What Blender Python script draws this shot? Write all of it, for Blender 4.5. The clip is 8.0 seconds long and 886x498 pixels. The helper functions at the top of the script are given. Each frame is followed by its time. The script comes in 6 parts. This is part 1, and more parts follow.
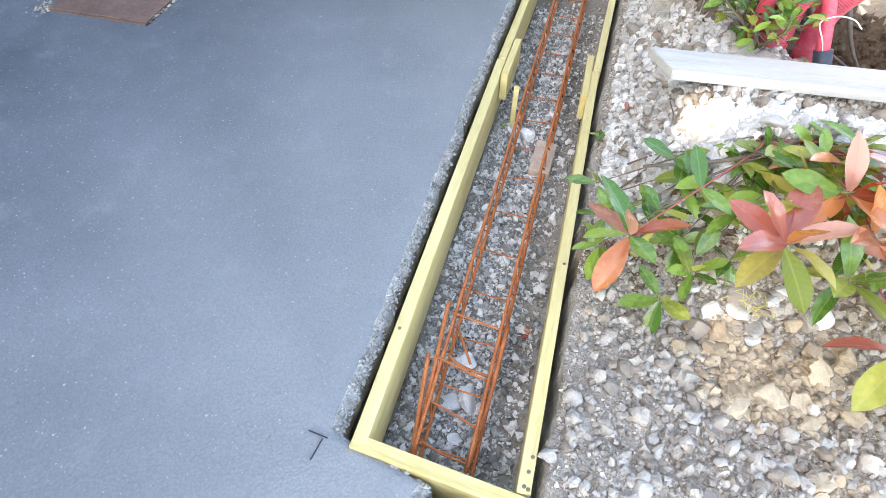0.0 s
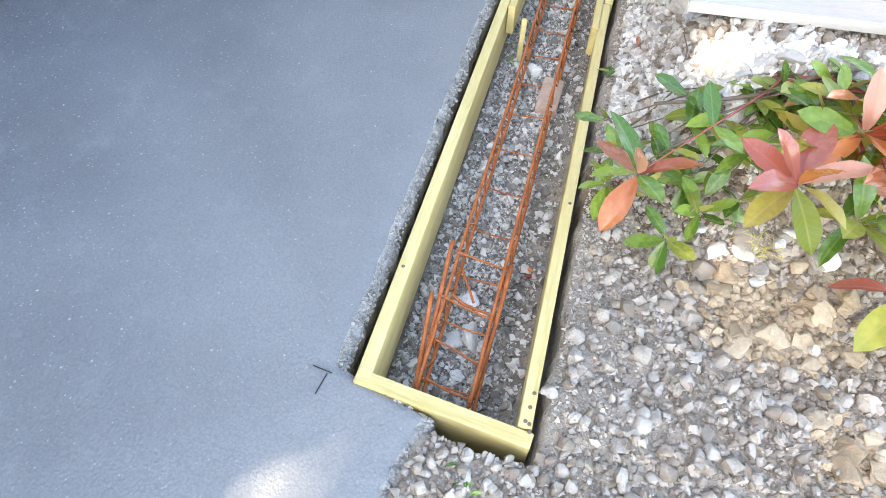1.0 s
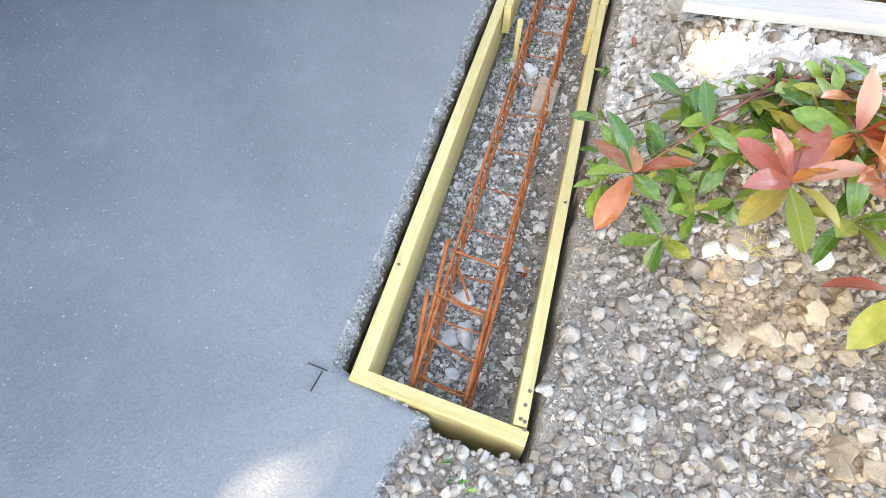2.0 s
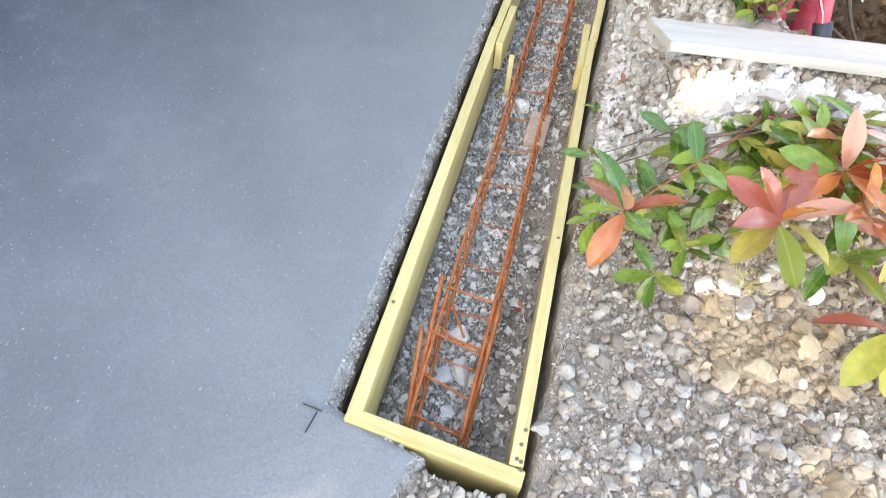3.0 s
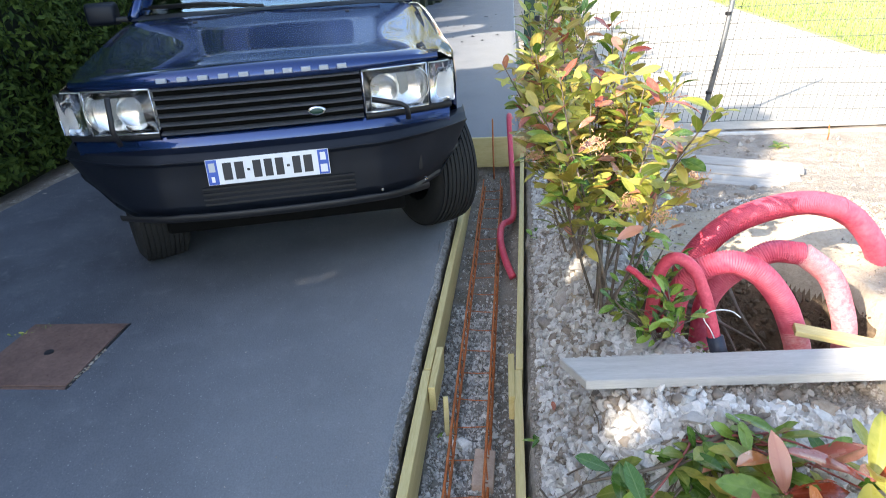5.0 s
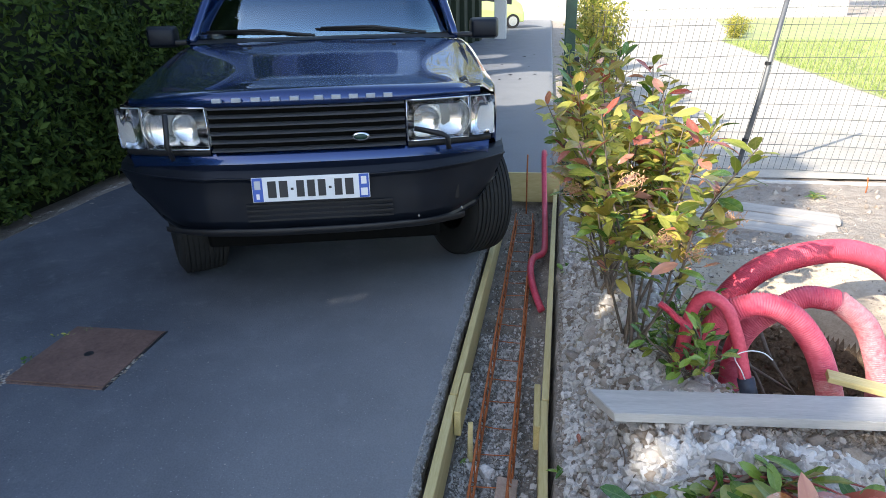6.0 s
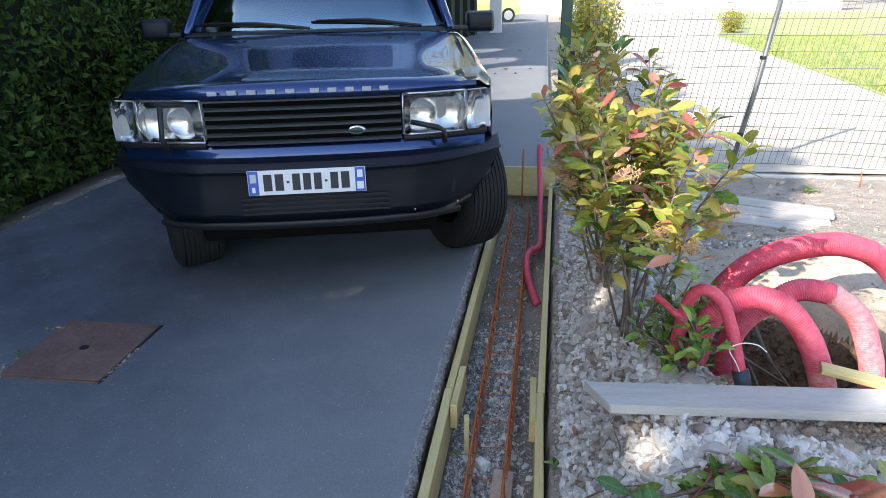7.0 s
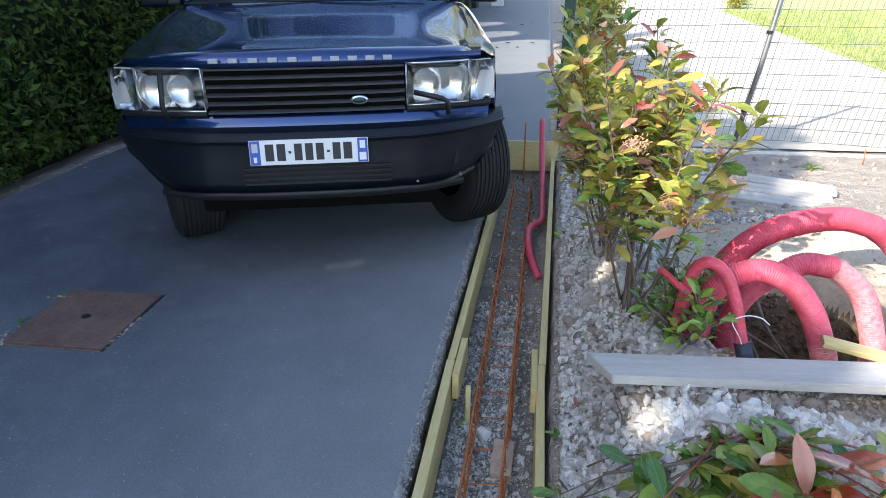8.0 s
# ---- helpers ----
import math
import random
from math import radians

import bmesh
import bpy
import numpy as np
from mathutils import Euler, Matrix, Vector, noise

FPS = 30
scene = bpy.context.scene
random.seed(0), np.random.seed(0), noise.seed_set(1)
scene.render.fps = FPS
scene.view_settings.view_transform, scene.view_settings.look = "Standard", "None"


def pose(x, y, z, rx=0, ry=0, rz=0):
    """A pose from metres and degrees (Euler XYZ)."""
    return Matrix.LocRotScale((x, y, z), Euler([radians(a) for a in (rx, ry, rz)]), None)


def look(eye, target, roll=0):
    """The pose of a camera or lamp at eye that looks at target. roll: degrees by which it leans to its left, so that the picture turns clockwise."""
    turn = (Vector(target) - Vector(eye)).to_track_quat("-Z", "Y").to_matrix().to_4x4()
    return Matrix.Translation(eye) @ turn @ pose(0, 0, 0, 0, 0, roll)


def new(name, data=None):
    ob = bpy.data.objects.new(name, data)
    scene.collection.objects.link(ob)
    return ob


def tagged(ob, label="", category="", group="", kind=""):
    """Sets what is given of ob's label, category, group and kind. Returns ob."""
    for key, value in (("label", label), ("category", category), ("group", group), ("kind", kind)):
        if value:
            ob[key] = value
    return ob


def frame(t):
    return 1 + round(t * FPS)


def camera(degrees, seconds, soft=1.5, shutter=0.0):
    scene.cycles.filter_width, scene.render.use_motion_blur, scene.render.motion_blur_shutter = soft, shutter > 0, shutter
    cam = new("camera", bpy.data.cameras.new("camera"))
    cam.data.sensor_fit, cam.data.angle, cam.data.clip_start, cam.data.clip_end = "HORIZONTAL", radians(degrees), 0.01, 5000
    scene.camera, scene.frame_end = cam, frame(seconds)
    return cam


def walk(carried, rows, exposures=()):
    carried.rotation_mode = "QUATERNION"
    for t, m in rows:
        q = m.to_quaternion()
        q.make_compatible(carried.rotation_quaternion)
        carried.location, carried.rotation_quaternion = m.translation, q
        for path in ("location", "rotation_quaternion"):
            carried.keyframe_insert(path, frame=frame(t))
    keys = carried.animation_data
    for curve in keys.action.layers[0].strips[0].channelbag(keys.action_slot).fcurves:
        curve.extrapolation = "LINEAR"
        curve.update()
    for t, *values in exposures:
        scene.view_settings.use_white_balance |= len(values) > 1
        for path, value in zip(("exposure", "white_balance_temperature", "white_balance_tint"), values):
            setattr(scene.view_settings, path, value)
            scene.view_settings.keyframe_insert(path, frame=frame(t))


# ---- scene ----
cam = camera(71.13, 8.0, 0.6, 0.2)


def hand_held(x, y, z, yaw, pitch, roll):
    return pose(x, y, z, 90 + pitch, 0, yaw) @ pose(0, 0, 0, 0, 0, roll)


# seconds, eye, yaw, pitch, roll
PATH = [
    (0.0, 0.318, -0.492, 1.259, 14.03, -48.35, 1.06),
    (0.5, 0.316, -0.487, 1.251, 14.74, -50.66, 0.58),
    (1.0, 0.312, -0.491, 1.240, 14.09, -53.67, 1.51),
    (1.5, 0.319, -0.498, 1.237, 13.74, -53.59, 1.79),
    (2.8, 0.296, -0.493, 1.238, 12.54, -53.23, 3.22),
    (3.0, 0.303, -0.478, 1.262, 12.41, -51.32, 2.61),
    (3.5, 0.303, -0.451, 1.282, 13.14, -48.02, 1.41),
    (3.7, 0.295, -0.427, 1.312, 11.69, -46.20, 1.11),
    (3.8, 0.304, -0.386, 1.351, 11.17, -43.67, -0.04),
    (3.9, 0.318, -0.380, 1.369, 9.69, -40.09, 0.01),
    (4.0, 0.349, -0.328, 1.410, 10.62, -38.67, -1.95),
    (4.1, 0.345, -0.377, 1.392, 8.85, -33.97, -1.13),
    (4.5, 0.360, -0.383, 1.405, 7.24, -29.62, -2.10),
    (5.0, 0.355, -0.353, 1.442, 7.29, -25.49, -3.83),
    (5.2, 0.348, -0.366, 1.426, 7.80, -23.59, -2.92),
    (6.3, 0.327, -0.418, 1.441, 9.79, -22.25, -1.44),
    (6.5, 0.327, -0.416, 1.438, 9.48, -22.92, -1.31),
    (7.0, 0.325, -0.419, 1.435, 9.22, -22.79, -1.23),
    (7.5, 0.314, -0.426, 1.428, 8.88, -23.62, -0.54),
    (8.0, 0.307, -0.423, 1.415, 9.09, -24.96, -0.63),
]
EXPOSURE = [(0.0, 3.2, 8000, 10), (1.5, 3.13, 8400, 11), (3.0, 3.15, 8800, 11), (3.5, 3.2, 8800, 11), (4.0, 2.96, 8300, 10), (4.5, 2.53, 7500, 10), (5.2, 1.98, 6900, 10), (6.4, 1.61, 6600, 10), (8.0, 1.74, 6500, 10)]
walk(cam, [(t, hand_held(*row)) for t, *row in PATH], EXPOSURE)

# ---- light ----
SUN_AZIMUTH, SUN_HEIGHT = radians(222), radians(34)     # clockwise from +y: behind and to the left of the camera
world = bpy.data.worlds.new("sky")
scene.world = world
world.use_nodes = True
wn = world.node_tree.nodes
sky = wn.new("ShaderNodeTexSky")
sky.sky_type, sky.sun_disc = "NISHITA", False
sky.sun_elevation, sky.sun_rotation = SUN_HEIGHT, SUN_AZIMUTH
world.node_tree.links.new(sky.outputs[0], wn["Background"].inputs[0])
wn["Background"].inputs[1].default_value = 0.15
sun_data = bpy.data.lights.new("sun", "SUN")
sun_data.energy, sun_data.angle, sun_data.color = 3.2, radians(0.6), (1.0, 0.94, 0.85)
toward = Vector((math.sin(SUN_AZIMUTH) * math.cos(SUN_HEIGHT), math.cos(SUN_AZIMUTH) * math.cos(SUN_HEIGHT), math.sin(SUN_HEIGHT)))
sun_ob = new("sun", sun_data)
sun_ob.matrix_world = look(toward * 50, (0, 0, 0))


# ---- materials ----
def mat(name, dark, light, rough=0.6, metal=0.0, scale=6.0, fine=70.0, bump=0.3, depth=0.004, random=0.0, island=False,
        translucent=0.0, coat=0.0, stretch=(1, 1, 1), spots=None, spec=0.5):
    """Two-scale mottled colour between dark and light, with relief; random: how far single pieces differ."""
    m = bpy.data.materials.new(name)
    m.use_nodes = True
    n, l = m.node_tree.nodes, m.node_tree.links
    b = n["Principled BSDF"]
    tc = n.new("ShaderNodeTexCoord")
    mp = n.new("ShaderNodeMapping")
    mp.inputs["Scale"].default_value = stretch
    l.new(tc.outputs["Object"], mp.inputs[0])
    big, small = n.new("ShaderNodeTexNoise"), n.new("ShaderNodeTexNoise")
    for node, sc, det in ((big, scale, 5), (small, fine, 4)):
        node.inputs["Scale"].default_value, node.inputs["Detail"].default_value = sc, det
        node.inputs["Roughness"].default_value = 0.62
        l.new(mp.outputs[0], node.inputs["Vector"])
    add = n.new("ShaderNodeMath")
    add.operation = "MULTIPLY_ADD"
    add.inputs[1].default_value = 0.45
    half = n.new("ShaderNodeMath")
    half.operation = "MULTIPLY"
    half.inputs[1].default_value = 0.55
    l.new(big.outputs[0], half.inputs[0])
    l.new(small.outputs[0], add.inputs[0])
    l.new(half.outputs[0], add.inputs[2])
    fac = add.outputs[0]
    if random:
        src = n.new("ShaderNodeNewGeometry").outputs["Random Per Island"] if island else n.new("ShaderNodeObjectInfo").outputs["Random"]
        mr = n.new("ShaderNodeMapRange")
        mr.inputs[3].default_value, mr.inputs[4].default_value = -random, random
        l.new(src, mr.inputs[0])
        plus = n.new("ShaderNodeMath")
        l.new(fac, plus.inputs[0])
        l.new(mr.outputs[0], plus.inputs[1])
        fac = plus.outputs[0]
    ramp = n.new("ShaderNodeValToRGB")
    e = ramp.color_ramp.elements
    e[0].position, e[0].color = 0.32, (*dark, 1)
    e[1].position, e[1].color = 0.68, (*light, 1)
    for pos, col in spots or ():
        q = e.new(pos)
        q.color = (*col, 1)
    l.new(fac, ramp.inputs[0])
    l.new(ramp.outputs[0], b.inputs["Base Color"])
    b.inputs["Metallic"].default_value = metal
    b.inputs["Specular IOR Level"].default_value = spec
    b.inputs["Coat Weight"].default_value = coat
    b.inputs["Coat Roughness"].default_value = 0.04
    rr = n.new("ShaderNodeMapRange")
    rr.inputs[3].default_value, rr.inputs[4].default_value = max(0.02, rough - 0.12), min(1, rough + 0.12)
    l.new(big.outputs[0], rr.inputs[0])
    l.new(rr.outputs[0], b.inputs["Roughness"])
    if bump:
        bp = n.new("ShaderNodeBump")
        bp.inputs["Strength"].default_value, bp.inputs["Distance"].default_value = bump, depth
        l.new(add.outputs[0], bp.inputs["Height"])
        l.new(bp.outputs[0], b.inputs["Normal"])
    if translucent:
        tr, mx = n.new("ShaderNodeBsdfTranslucent"), n.new("ShaderNodeMixShader")
        mx.inputs[0].default_value = translucent
        l.new(ramp.outputs[0], tr.inputs[0])
        l.new(b.outputs[0], mx.inputs[1])
        l.new(tr.outputs[0], mx.inputs[2])
        l.new(mx.outputs[0], n["Material Output"].inputs[0])
    return m


def plain(name, colour, rough=0.4, metal=0.0, coat=0.0, spec=0.5):
    m = bpy.data.materials.new(name)
    m.use_nodes = True
    b = m.node_tree.nodes["Principled BSDF"]
    b.inputs["Base Color"].default_value = (*colour, 1)
    b.inputs["Roughness"].default_value, b.inputs["Metallic"].default_value = rough, metal
    b.inputs["Coat Weight"].default_value, b.inputs["Specular IOR Level"].default_value = coat, spec
    b.inputs["Coat Roughness"].default_value = 0.03
    return m


def glass(name, tint=(0.9, 0.95, 0.95)):
    m = plain(name, tint, 0.02)
    m.node_tree.nodes["Principled BSDF"].inputs["Transmission Weight"].default_value = 1.0
    m.node_tree.nodes["Principled BSDF"].inputs["IOR"].default_value = 1.45
    return m


ASPHALT = mat("asphalt", (0.043, 0.048, 0.062), (0.146, 0.157, 0.186), 0.75, scale=2.2, fine=130, bump=0.9, depth=0.004)


def speckled(m, grit, dust):
    """Pale grit grains and dusty drifts over a base material, darker towards the hedge."""
    n, l = m.node_tree.nodes, m.node_tree.links
    b = n["Principled BSDF"]
    base = b.inputs["Base Color"].links[0].from_socket
    tc = n.new("ShaderNodeTexCoord")
    for scale, thin in ((55.0, 0.20), (140.0, 0.33)):
        vo = n.new("ShaderNodeTexVoronoi")
        vo.inputs["Scale"].default_value = scale
        l.new(tc.outputs["Object"], vo.inputs["Vector"])
        near = n.new("ShaderNodeMapRange")
        near.inputs[1].default_value, near.inputs[2].default_value, near.inputs[3].default_value, near.inputs[4].default_value = thin * 0.6, thin, 1, 0
        l.new(vo.outputs["Distance"], near.inputs[0])
        few = n.new("ShaderNodeSeparateColor")
        l.new(vo.outputs["Color"], few.inputs[0])
        pick = n.new("ShaderNodeMapRange")
        pick.inputs[1].default_value, pick.inputs[2].default_value = 0.88, 1.0
        l.new(few.outputs[0], pick.inputs[0])
        mul = n.new("ShaderNodeMath")
        mul.operation = "MULTIPLY"
        l.new(near.outputs[0], mul.inputs[0])
        l.new(pick.outputs[0], mul.inputs[1])
        mx = n.new("ShaderNodeMix")
        mx.data_type = "RGBA"
        l.new(mul.outputs[0], mx.inputs[0])
        l.new(base, mx.inputs[6])
        mx.inputs[7].default_value = (*grit, 1)
        base = mx.outputs[2]
    for scale, lo, hi, much in ((1.3, 0.48, 0.75, 0.38), (9.0, 0.55, 0.74, 0.5)):
        no = n.new("ShaderNodeTexNoise")
        no.inputs["Scale"].default_value, no.inputs["Detail"].default_value, no.inputs["Roughness"].default_value = scale, 8, 0.68
        l.new(tc.outputs["Object"], no.inputs["Vector"])
        mr = n.new("ShaderNodeMapRange")
        mr.inputs[1].default_value, mr.inputs[2].default_value, mr.inputs[4].default_value = lo, hi, much
        l.new(no.outputs[0], mr.inputs[0])
        mx = n.new("ShaderNodeMix")
        mx.data_type = "RGBA"
        l.new(mr.outputs[0], mx.inputs[0])
        l.new(base, mx.inputs[6])
        mx.inputs[7].default_value = (*dust, 1)
        base = mx.outputs[2]
    # dust trodden in beside the dug trench; darker leftward, hedge shade put in colour
    xyz = n.new("ShaderNodeSeparateXYZ")
    l.new(tc.outputs["Object"], xyz.inputs[0])
    no = n.new("ShaderNodeTexNoise")
    no.inputs["Scale"].default_value, no.inputs["Detail"].default_value = 3.0, 8
    l.new(tc.outputs["Object"], no.inputs["Vector"])
    sh = n.new("ShaderNodeMath")
    sh.operation = "MULTIPLY_ADD"
    sh.inputs[1].default_value = 0.9
    l.new(no.outputs[0], sh.inputs[0])
    l.new(xyz.outputs[0], sh.inputs[2])
    mr = n.new("ShaderNodeMapRange")
    mr.inputs[1].default_value, mr.inputs[2].default_value, mr.inputs[4].default_value = -1.28, 0.52, 0.78
    l.new(sh.outputs[0], mr.inputs[0])
    mx = n.new("ShaderNodeMix")
    mx.data_type = "RGBA"
    l.new(mr.outputs[0], mx.inputs[0])
    l.new(base, mx.inputs[6])
    mx.inputs[7].default_value = (dust[0] * 1.20, dust[1] * 1.17, dust[2] * 1.12, 1)
    base = mx.outputs[2]
    # coarse aggregate: darker between the grains, with relief
    vo = n.new("ShaderNodeTexVoronoi")
    vo.inputs["Scale"].default_value = 150.0
    l.new(tc.outputs["Object"], vo.inputs["Vector"])
    mr = n.new("ShaderNodeMapRange")
    mr.inputs[1].default_value, mr.inputs[2].default_value, mr.inputs[3].default_value, mr.inputs[4].default_value = 0.22, 0.8, 1.03, 0.91
    l.new(vo.outputs["Distance"], mr.inputs[0])
    hsv = n.new("ShaderNodeHueSaturation")
    l.new(mr.outputs[0], hsv.inputs["Value"])
    l.new(base, hsv.inputs["Color"])
    l.new(hsv.outputs[0], b.inputs["Base Color"])
    bp = n.new("ShaderNodeBump")
    bp.invert = True
    bp.inputs["Strength"].default_value, bp.inputs["Distance"].default_value = 0.35, 0.003
    l.new(vo.outputs["Distance"], bp.inputs["Height"])
    l.new(b.inputs["Normal"].links[0].from_socket, bp.inputs["Normal"])
    l.new(bp.outputs[0], b.inputs["Normal"])


def veined(m, rib, strength=0.55):
    """A paler midrib and faint side veins, in the leaf's own space."""
    n, l = m.node_tree.nodes, m.node_tree.links
    b = n["Principled BSDF"]
    base = b.inputs["Base Color"].links[0].from_socket
    users = [k.to_socket for k in base.links]
    tc, xyz = n.new("ShaderNodeTexCoord"), n.new("ShaderNodeSeparateXYZ")
    l.new(tc.outputs["Object"], xyz.inputs[0])
    ab = n.new("ShaderNodeMath")
    ab.operation = "ABSOLUTE"
    l.new(xyz.outputs[0], ab.inputs[0])
    mid = n.new("ShaderNodeMapRange")
    mid.inputs[1].default_value, mid.inputs[2].default_value, mid.inputs[3].default_value, mid.inputs[4].default_value = 0.0006, 0.0022, strength, 0.0
    l.new(ab.outputs[0], mid.inputs[0])
    slant = n.new("ShaderNodeMath")
    slant.operation = "MULTIPLY_ADD"
    slant.inputs[1].default_value = -0.8
    l.new(ab.outputs[0], slant.inputs[0])
    l.new(xyz.outputs[1], slant.inputs[2])
    wave = n.new("ShaderNodeMath")
    wave.operation = "MULTIPLY"
    wave.inputs[1].default_value = 620.0
    l.new(slant.outputs[0], wave.inputs[0])
    sine = n.new("ShaderNodeMath")
    sine.operation = "SINE"
    l.new(wave.outputs[0], sine.inputs[0])
    side = n.new("ShaderNodeMapRange")
    side.inputs[1].default_value, side.inputs[2].default_value, side.inputs[4].default_value = 0.75, 1.0, strength * 0.35
    l.new(sine.outputs[0], side.inputs[0])
    both = n.new("ShaderNodeMath")
    both.operation = "MAXIMUM"
    l.new(mid.outputs[0], both.inputs[0])
    l.new(side.outputs[0], both.inputs[1])
    mx = n.new("ShaderNodeMix")
    mx.data_type = "RGBA"
    l.new(both.outputs[0], mx.inputs[0])
    l.new(base, mx.inputs[6])
    mx.inputs[7].default_value = (*rib, 1)
    for s in users:
        l.new(mx.outputs[2], s)


speckled(ASPHALT, (0.46, 0.46, 0.45), (0.226, 0.236, 0.250))
ASPHALT_EDGE = mat("broken_asphalt", (0.15, 0.143, 0.132), (0.58, 0.555, 0.52), 0.9, scale=30, fine=150, bump=1.0, depth=0.014)
SOIL = mat("rubble_soil", (0.255, 0.203, 0.158), (0.49, 0.43, 0.368), 0.95, scale=9, fine=85, bump=1.0, depth=0.035)
EARTH = mat("brown_earth", (0.09, 0.06, 0.035), (0.24, 0.17, 0.11), 0.95, scale=7, fine=70, bump=1.0, depth=0.02)
SAND = mat("sandy_bank", (0.36, 0.285, 0.20), (0.58, 0.495, 0.38), 0.95, scale=5, fine=70, bump=0.8, depth=0.015)
TRENCH_SOIL = mat("trench_soil", (0.10, 0.08, 0.06), (0.36, 0.31, 0.255), 0.95, scale=9, fine=110, bump=1.0, depth=0.012)
CLAY = mat("ochre_clay", (0.36, 0.265, 0.175), (0.58, 0.46, 0.33), 0.95, scale=9, fine=120, bump=0.9, depth=0.012)
CLAY_ONE = mat("ochre_clay_lump", (0.36, 0.262, 0.17), (0.64, 0.51, 0.365), 0.95, scale=3, fine=14, bump=1.0, depth=0.006, random=0.2)
STONE = mat("limestone", (0.255, 0.206, 0.163), (0.48, 0.427, 0.373), 0.95, scale=18, fine=160, bump=1.0, depth=0.008, random=0.26, island=True)
STONE_PALE = mat("pale_concrete", (0.50, 0.48, 0.455), (0.76, 0.745, 0.72), 0.95, scale=3, fine=14, bump=1.0, depth=0.006, random=0.15)
STONE_WHITE = mat("white_limestone", (0.43, 0.405, 0.375), (0.74, 0.71, 0.675), 0.95, scale=18, fine=160, bump=1.0, depth=0.008, random=0.24, island=True)
CRUMB = mat("soil_crumb", (0.26, 0.212, 0.17), (0.54, 0.482, 0.42), 0.95, scale=15, fine=120, bump=0.6, depth=0.004, random=0.3, island=True)
STONE_ONE = mat("limestone_piece", (0.29, 0.245, 0.205), (0.52, 0.475, 0.43), 0.95, scale=3, fine=14, bump=1.0, depth=0.006, random=0.24)
STONE_BROWN = mat("brown_stone", (0.27, 0.205, 0.15), (0.50, 0.41, 0.325), 0.95, scale=3, fine=14, bump=0.9, depth=0.005, random=0.15)
GRAVEL_DARK = mat("grey_gravel", (0.18, 0.165, 0.145), (0.58, 0.55, 0.51), 0.9, scale=20, fine=150, bump=0.4, random=0.3, island=True)
WOOD = mat("yellow_form_board", (0.50, 0.375, 0.13), (0.70, 0.59, 0.30), 0.6, scale=2.5, fine=22, bump=0.2, depth=0.002, stretch=(0.8, 9, 9), random=0.06)
WOOD_OLD = mat("weathered_wood", (0.30, 0.27, 0.24), (0.55, 0.51, 0.46), 0.85, scale=3, fine=30, bump=0.4, stretch=(1, 10, 10))
WOOD_GREY = mat("whitewashed_plank", (0.36, 0.342, 0.315), (0.56, 0.535, 0.50), 0.8, scale=4, fine=45, bump=0.4, stretch=(0.6, 6, 6))
RUST = mat("rusty_steel", (0.30, 0.07, 0.022), (0.64, 0.21, 0.065), 0.75, metal=0.15, scale=30, fine=240, bump=0.6, depth=0.001)
BRICK = mat("brick_fragment", (0.34, 0.23, 0.17), (0.56, 0.42, 0.33), 0.9, scale=20, fine=120, bump=0.5)
COVER = mat("rusty_cover", (0.13, 0.075, 0.06), (0.27, 0.165, 0.135), 0.75, metal=0.2, scale=6, fine=60, bump=0.4)
HOSE = mat("red_conduit", (0.50, 0.028, 0.06), (0.78, 0.12, 0.18), 0.45, scale=5, fine=80, bump=0.1)
# purplish shadow marks are put into the colour, among dusty blotches
HOSE_BLOTCHED = mat("blotched_red_conduit", (0.52, 0.025, 0.075), (0.70, 0.16, 0.22), 0.55, scale=9, fine=40, bump=0.15)
HOSE_DUSTY = mat("dusty_red_conduit", (0.62, 0.07, 0.11), (0.80, 0.46, 0.46), 0.65, scale=5, fine=60, bump=0.2)
DARK_PLASTIC = mat("dark_coupling", (0.02, 0.025, 0.04), (0.05, 0.06, 0.085), 0.5, bump=0.1)
LEAF_GREEN = mat("green_leaf", (0.065, 0.155, 0.024), (0.26, 0.385, 0.065), 0.28, coat=0.3, scale=12, fine=50, bump=0.08, depth=0.002, random=0.3, translucent=0.25)
LEAF_LIME = mat("yellow_green_leaf", (0.20, 0.25, 0.035), (0.52, 0.50, 0.11), 0.3, scale=12, fine=50, bump=0.08, depth=0.002, random=0.3, translucent=0.38)
LEAF_RED = mat("red_leaf", (0.30, 0.05, 0.02), (0.56, 0.19, 0.06), 0.27, coat=0.35, scale=12, fine=40, bump=0.08, depth=0.002, random=0.3, translucent=0.22)
LEAF_PINK = mat("pink_leaf", (0.40, 0.105, 0.07), (0.60, 0.29, 0.20), 0.27, coat=0.35, scale=12, fine=40, bump=0.08, depth=0.002, random=0.3, translucent=0.22)
LEAF_GOLD = mat("golden_photinia_leaf", (0.28, 0.215, 0.035), (0.56, 0.48, 0.12), 0.3, scale=12, fine=40, bump=0.08, depth=0.002, random=0.3, translucent=0.3)
FLOWER_YELLOW = mat("yellow_flower_head", (0.40, 0.34, 0.06), (0.62, 0.54, 0.16), 0.7, scale=20, fine=90, bump=0.2)
veined(LEAF_GOLD, (0.62, 0.42, 0.20), 0.3)
veined(LEAF_GREEN, (0.34, 0.42, 0.16), 0.3)
veined(LEAF_LIME, (0.60, 0.52, 0.22), 0.25)
veined(LEAF_RED, (0.55, 0.16, 0.10), 0.3)
veined(LEAF_PINK, (0.52, 0.20, 0.16), 0.3)
LEAF_SUN = mat("golden_leaf", (0.18, 0.22, 0.03), (0.55, 0.46, 0.10), 0.4, scale=10, fine=50, bump=0.1, random=0.3, island=True, translucent=0.4)
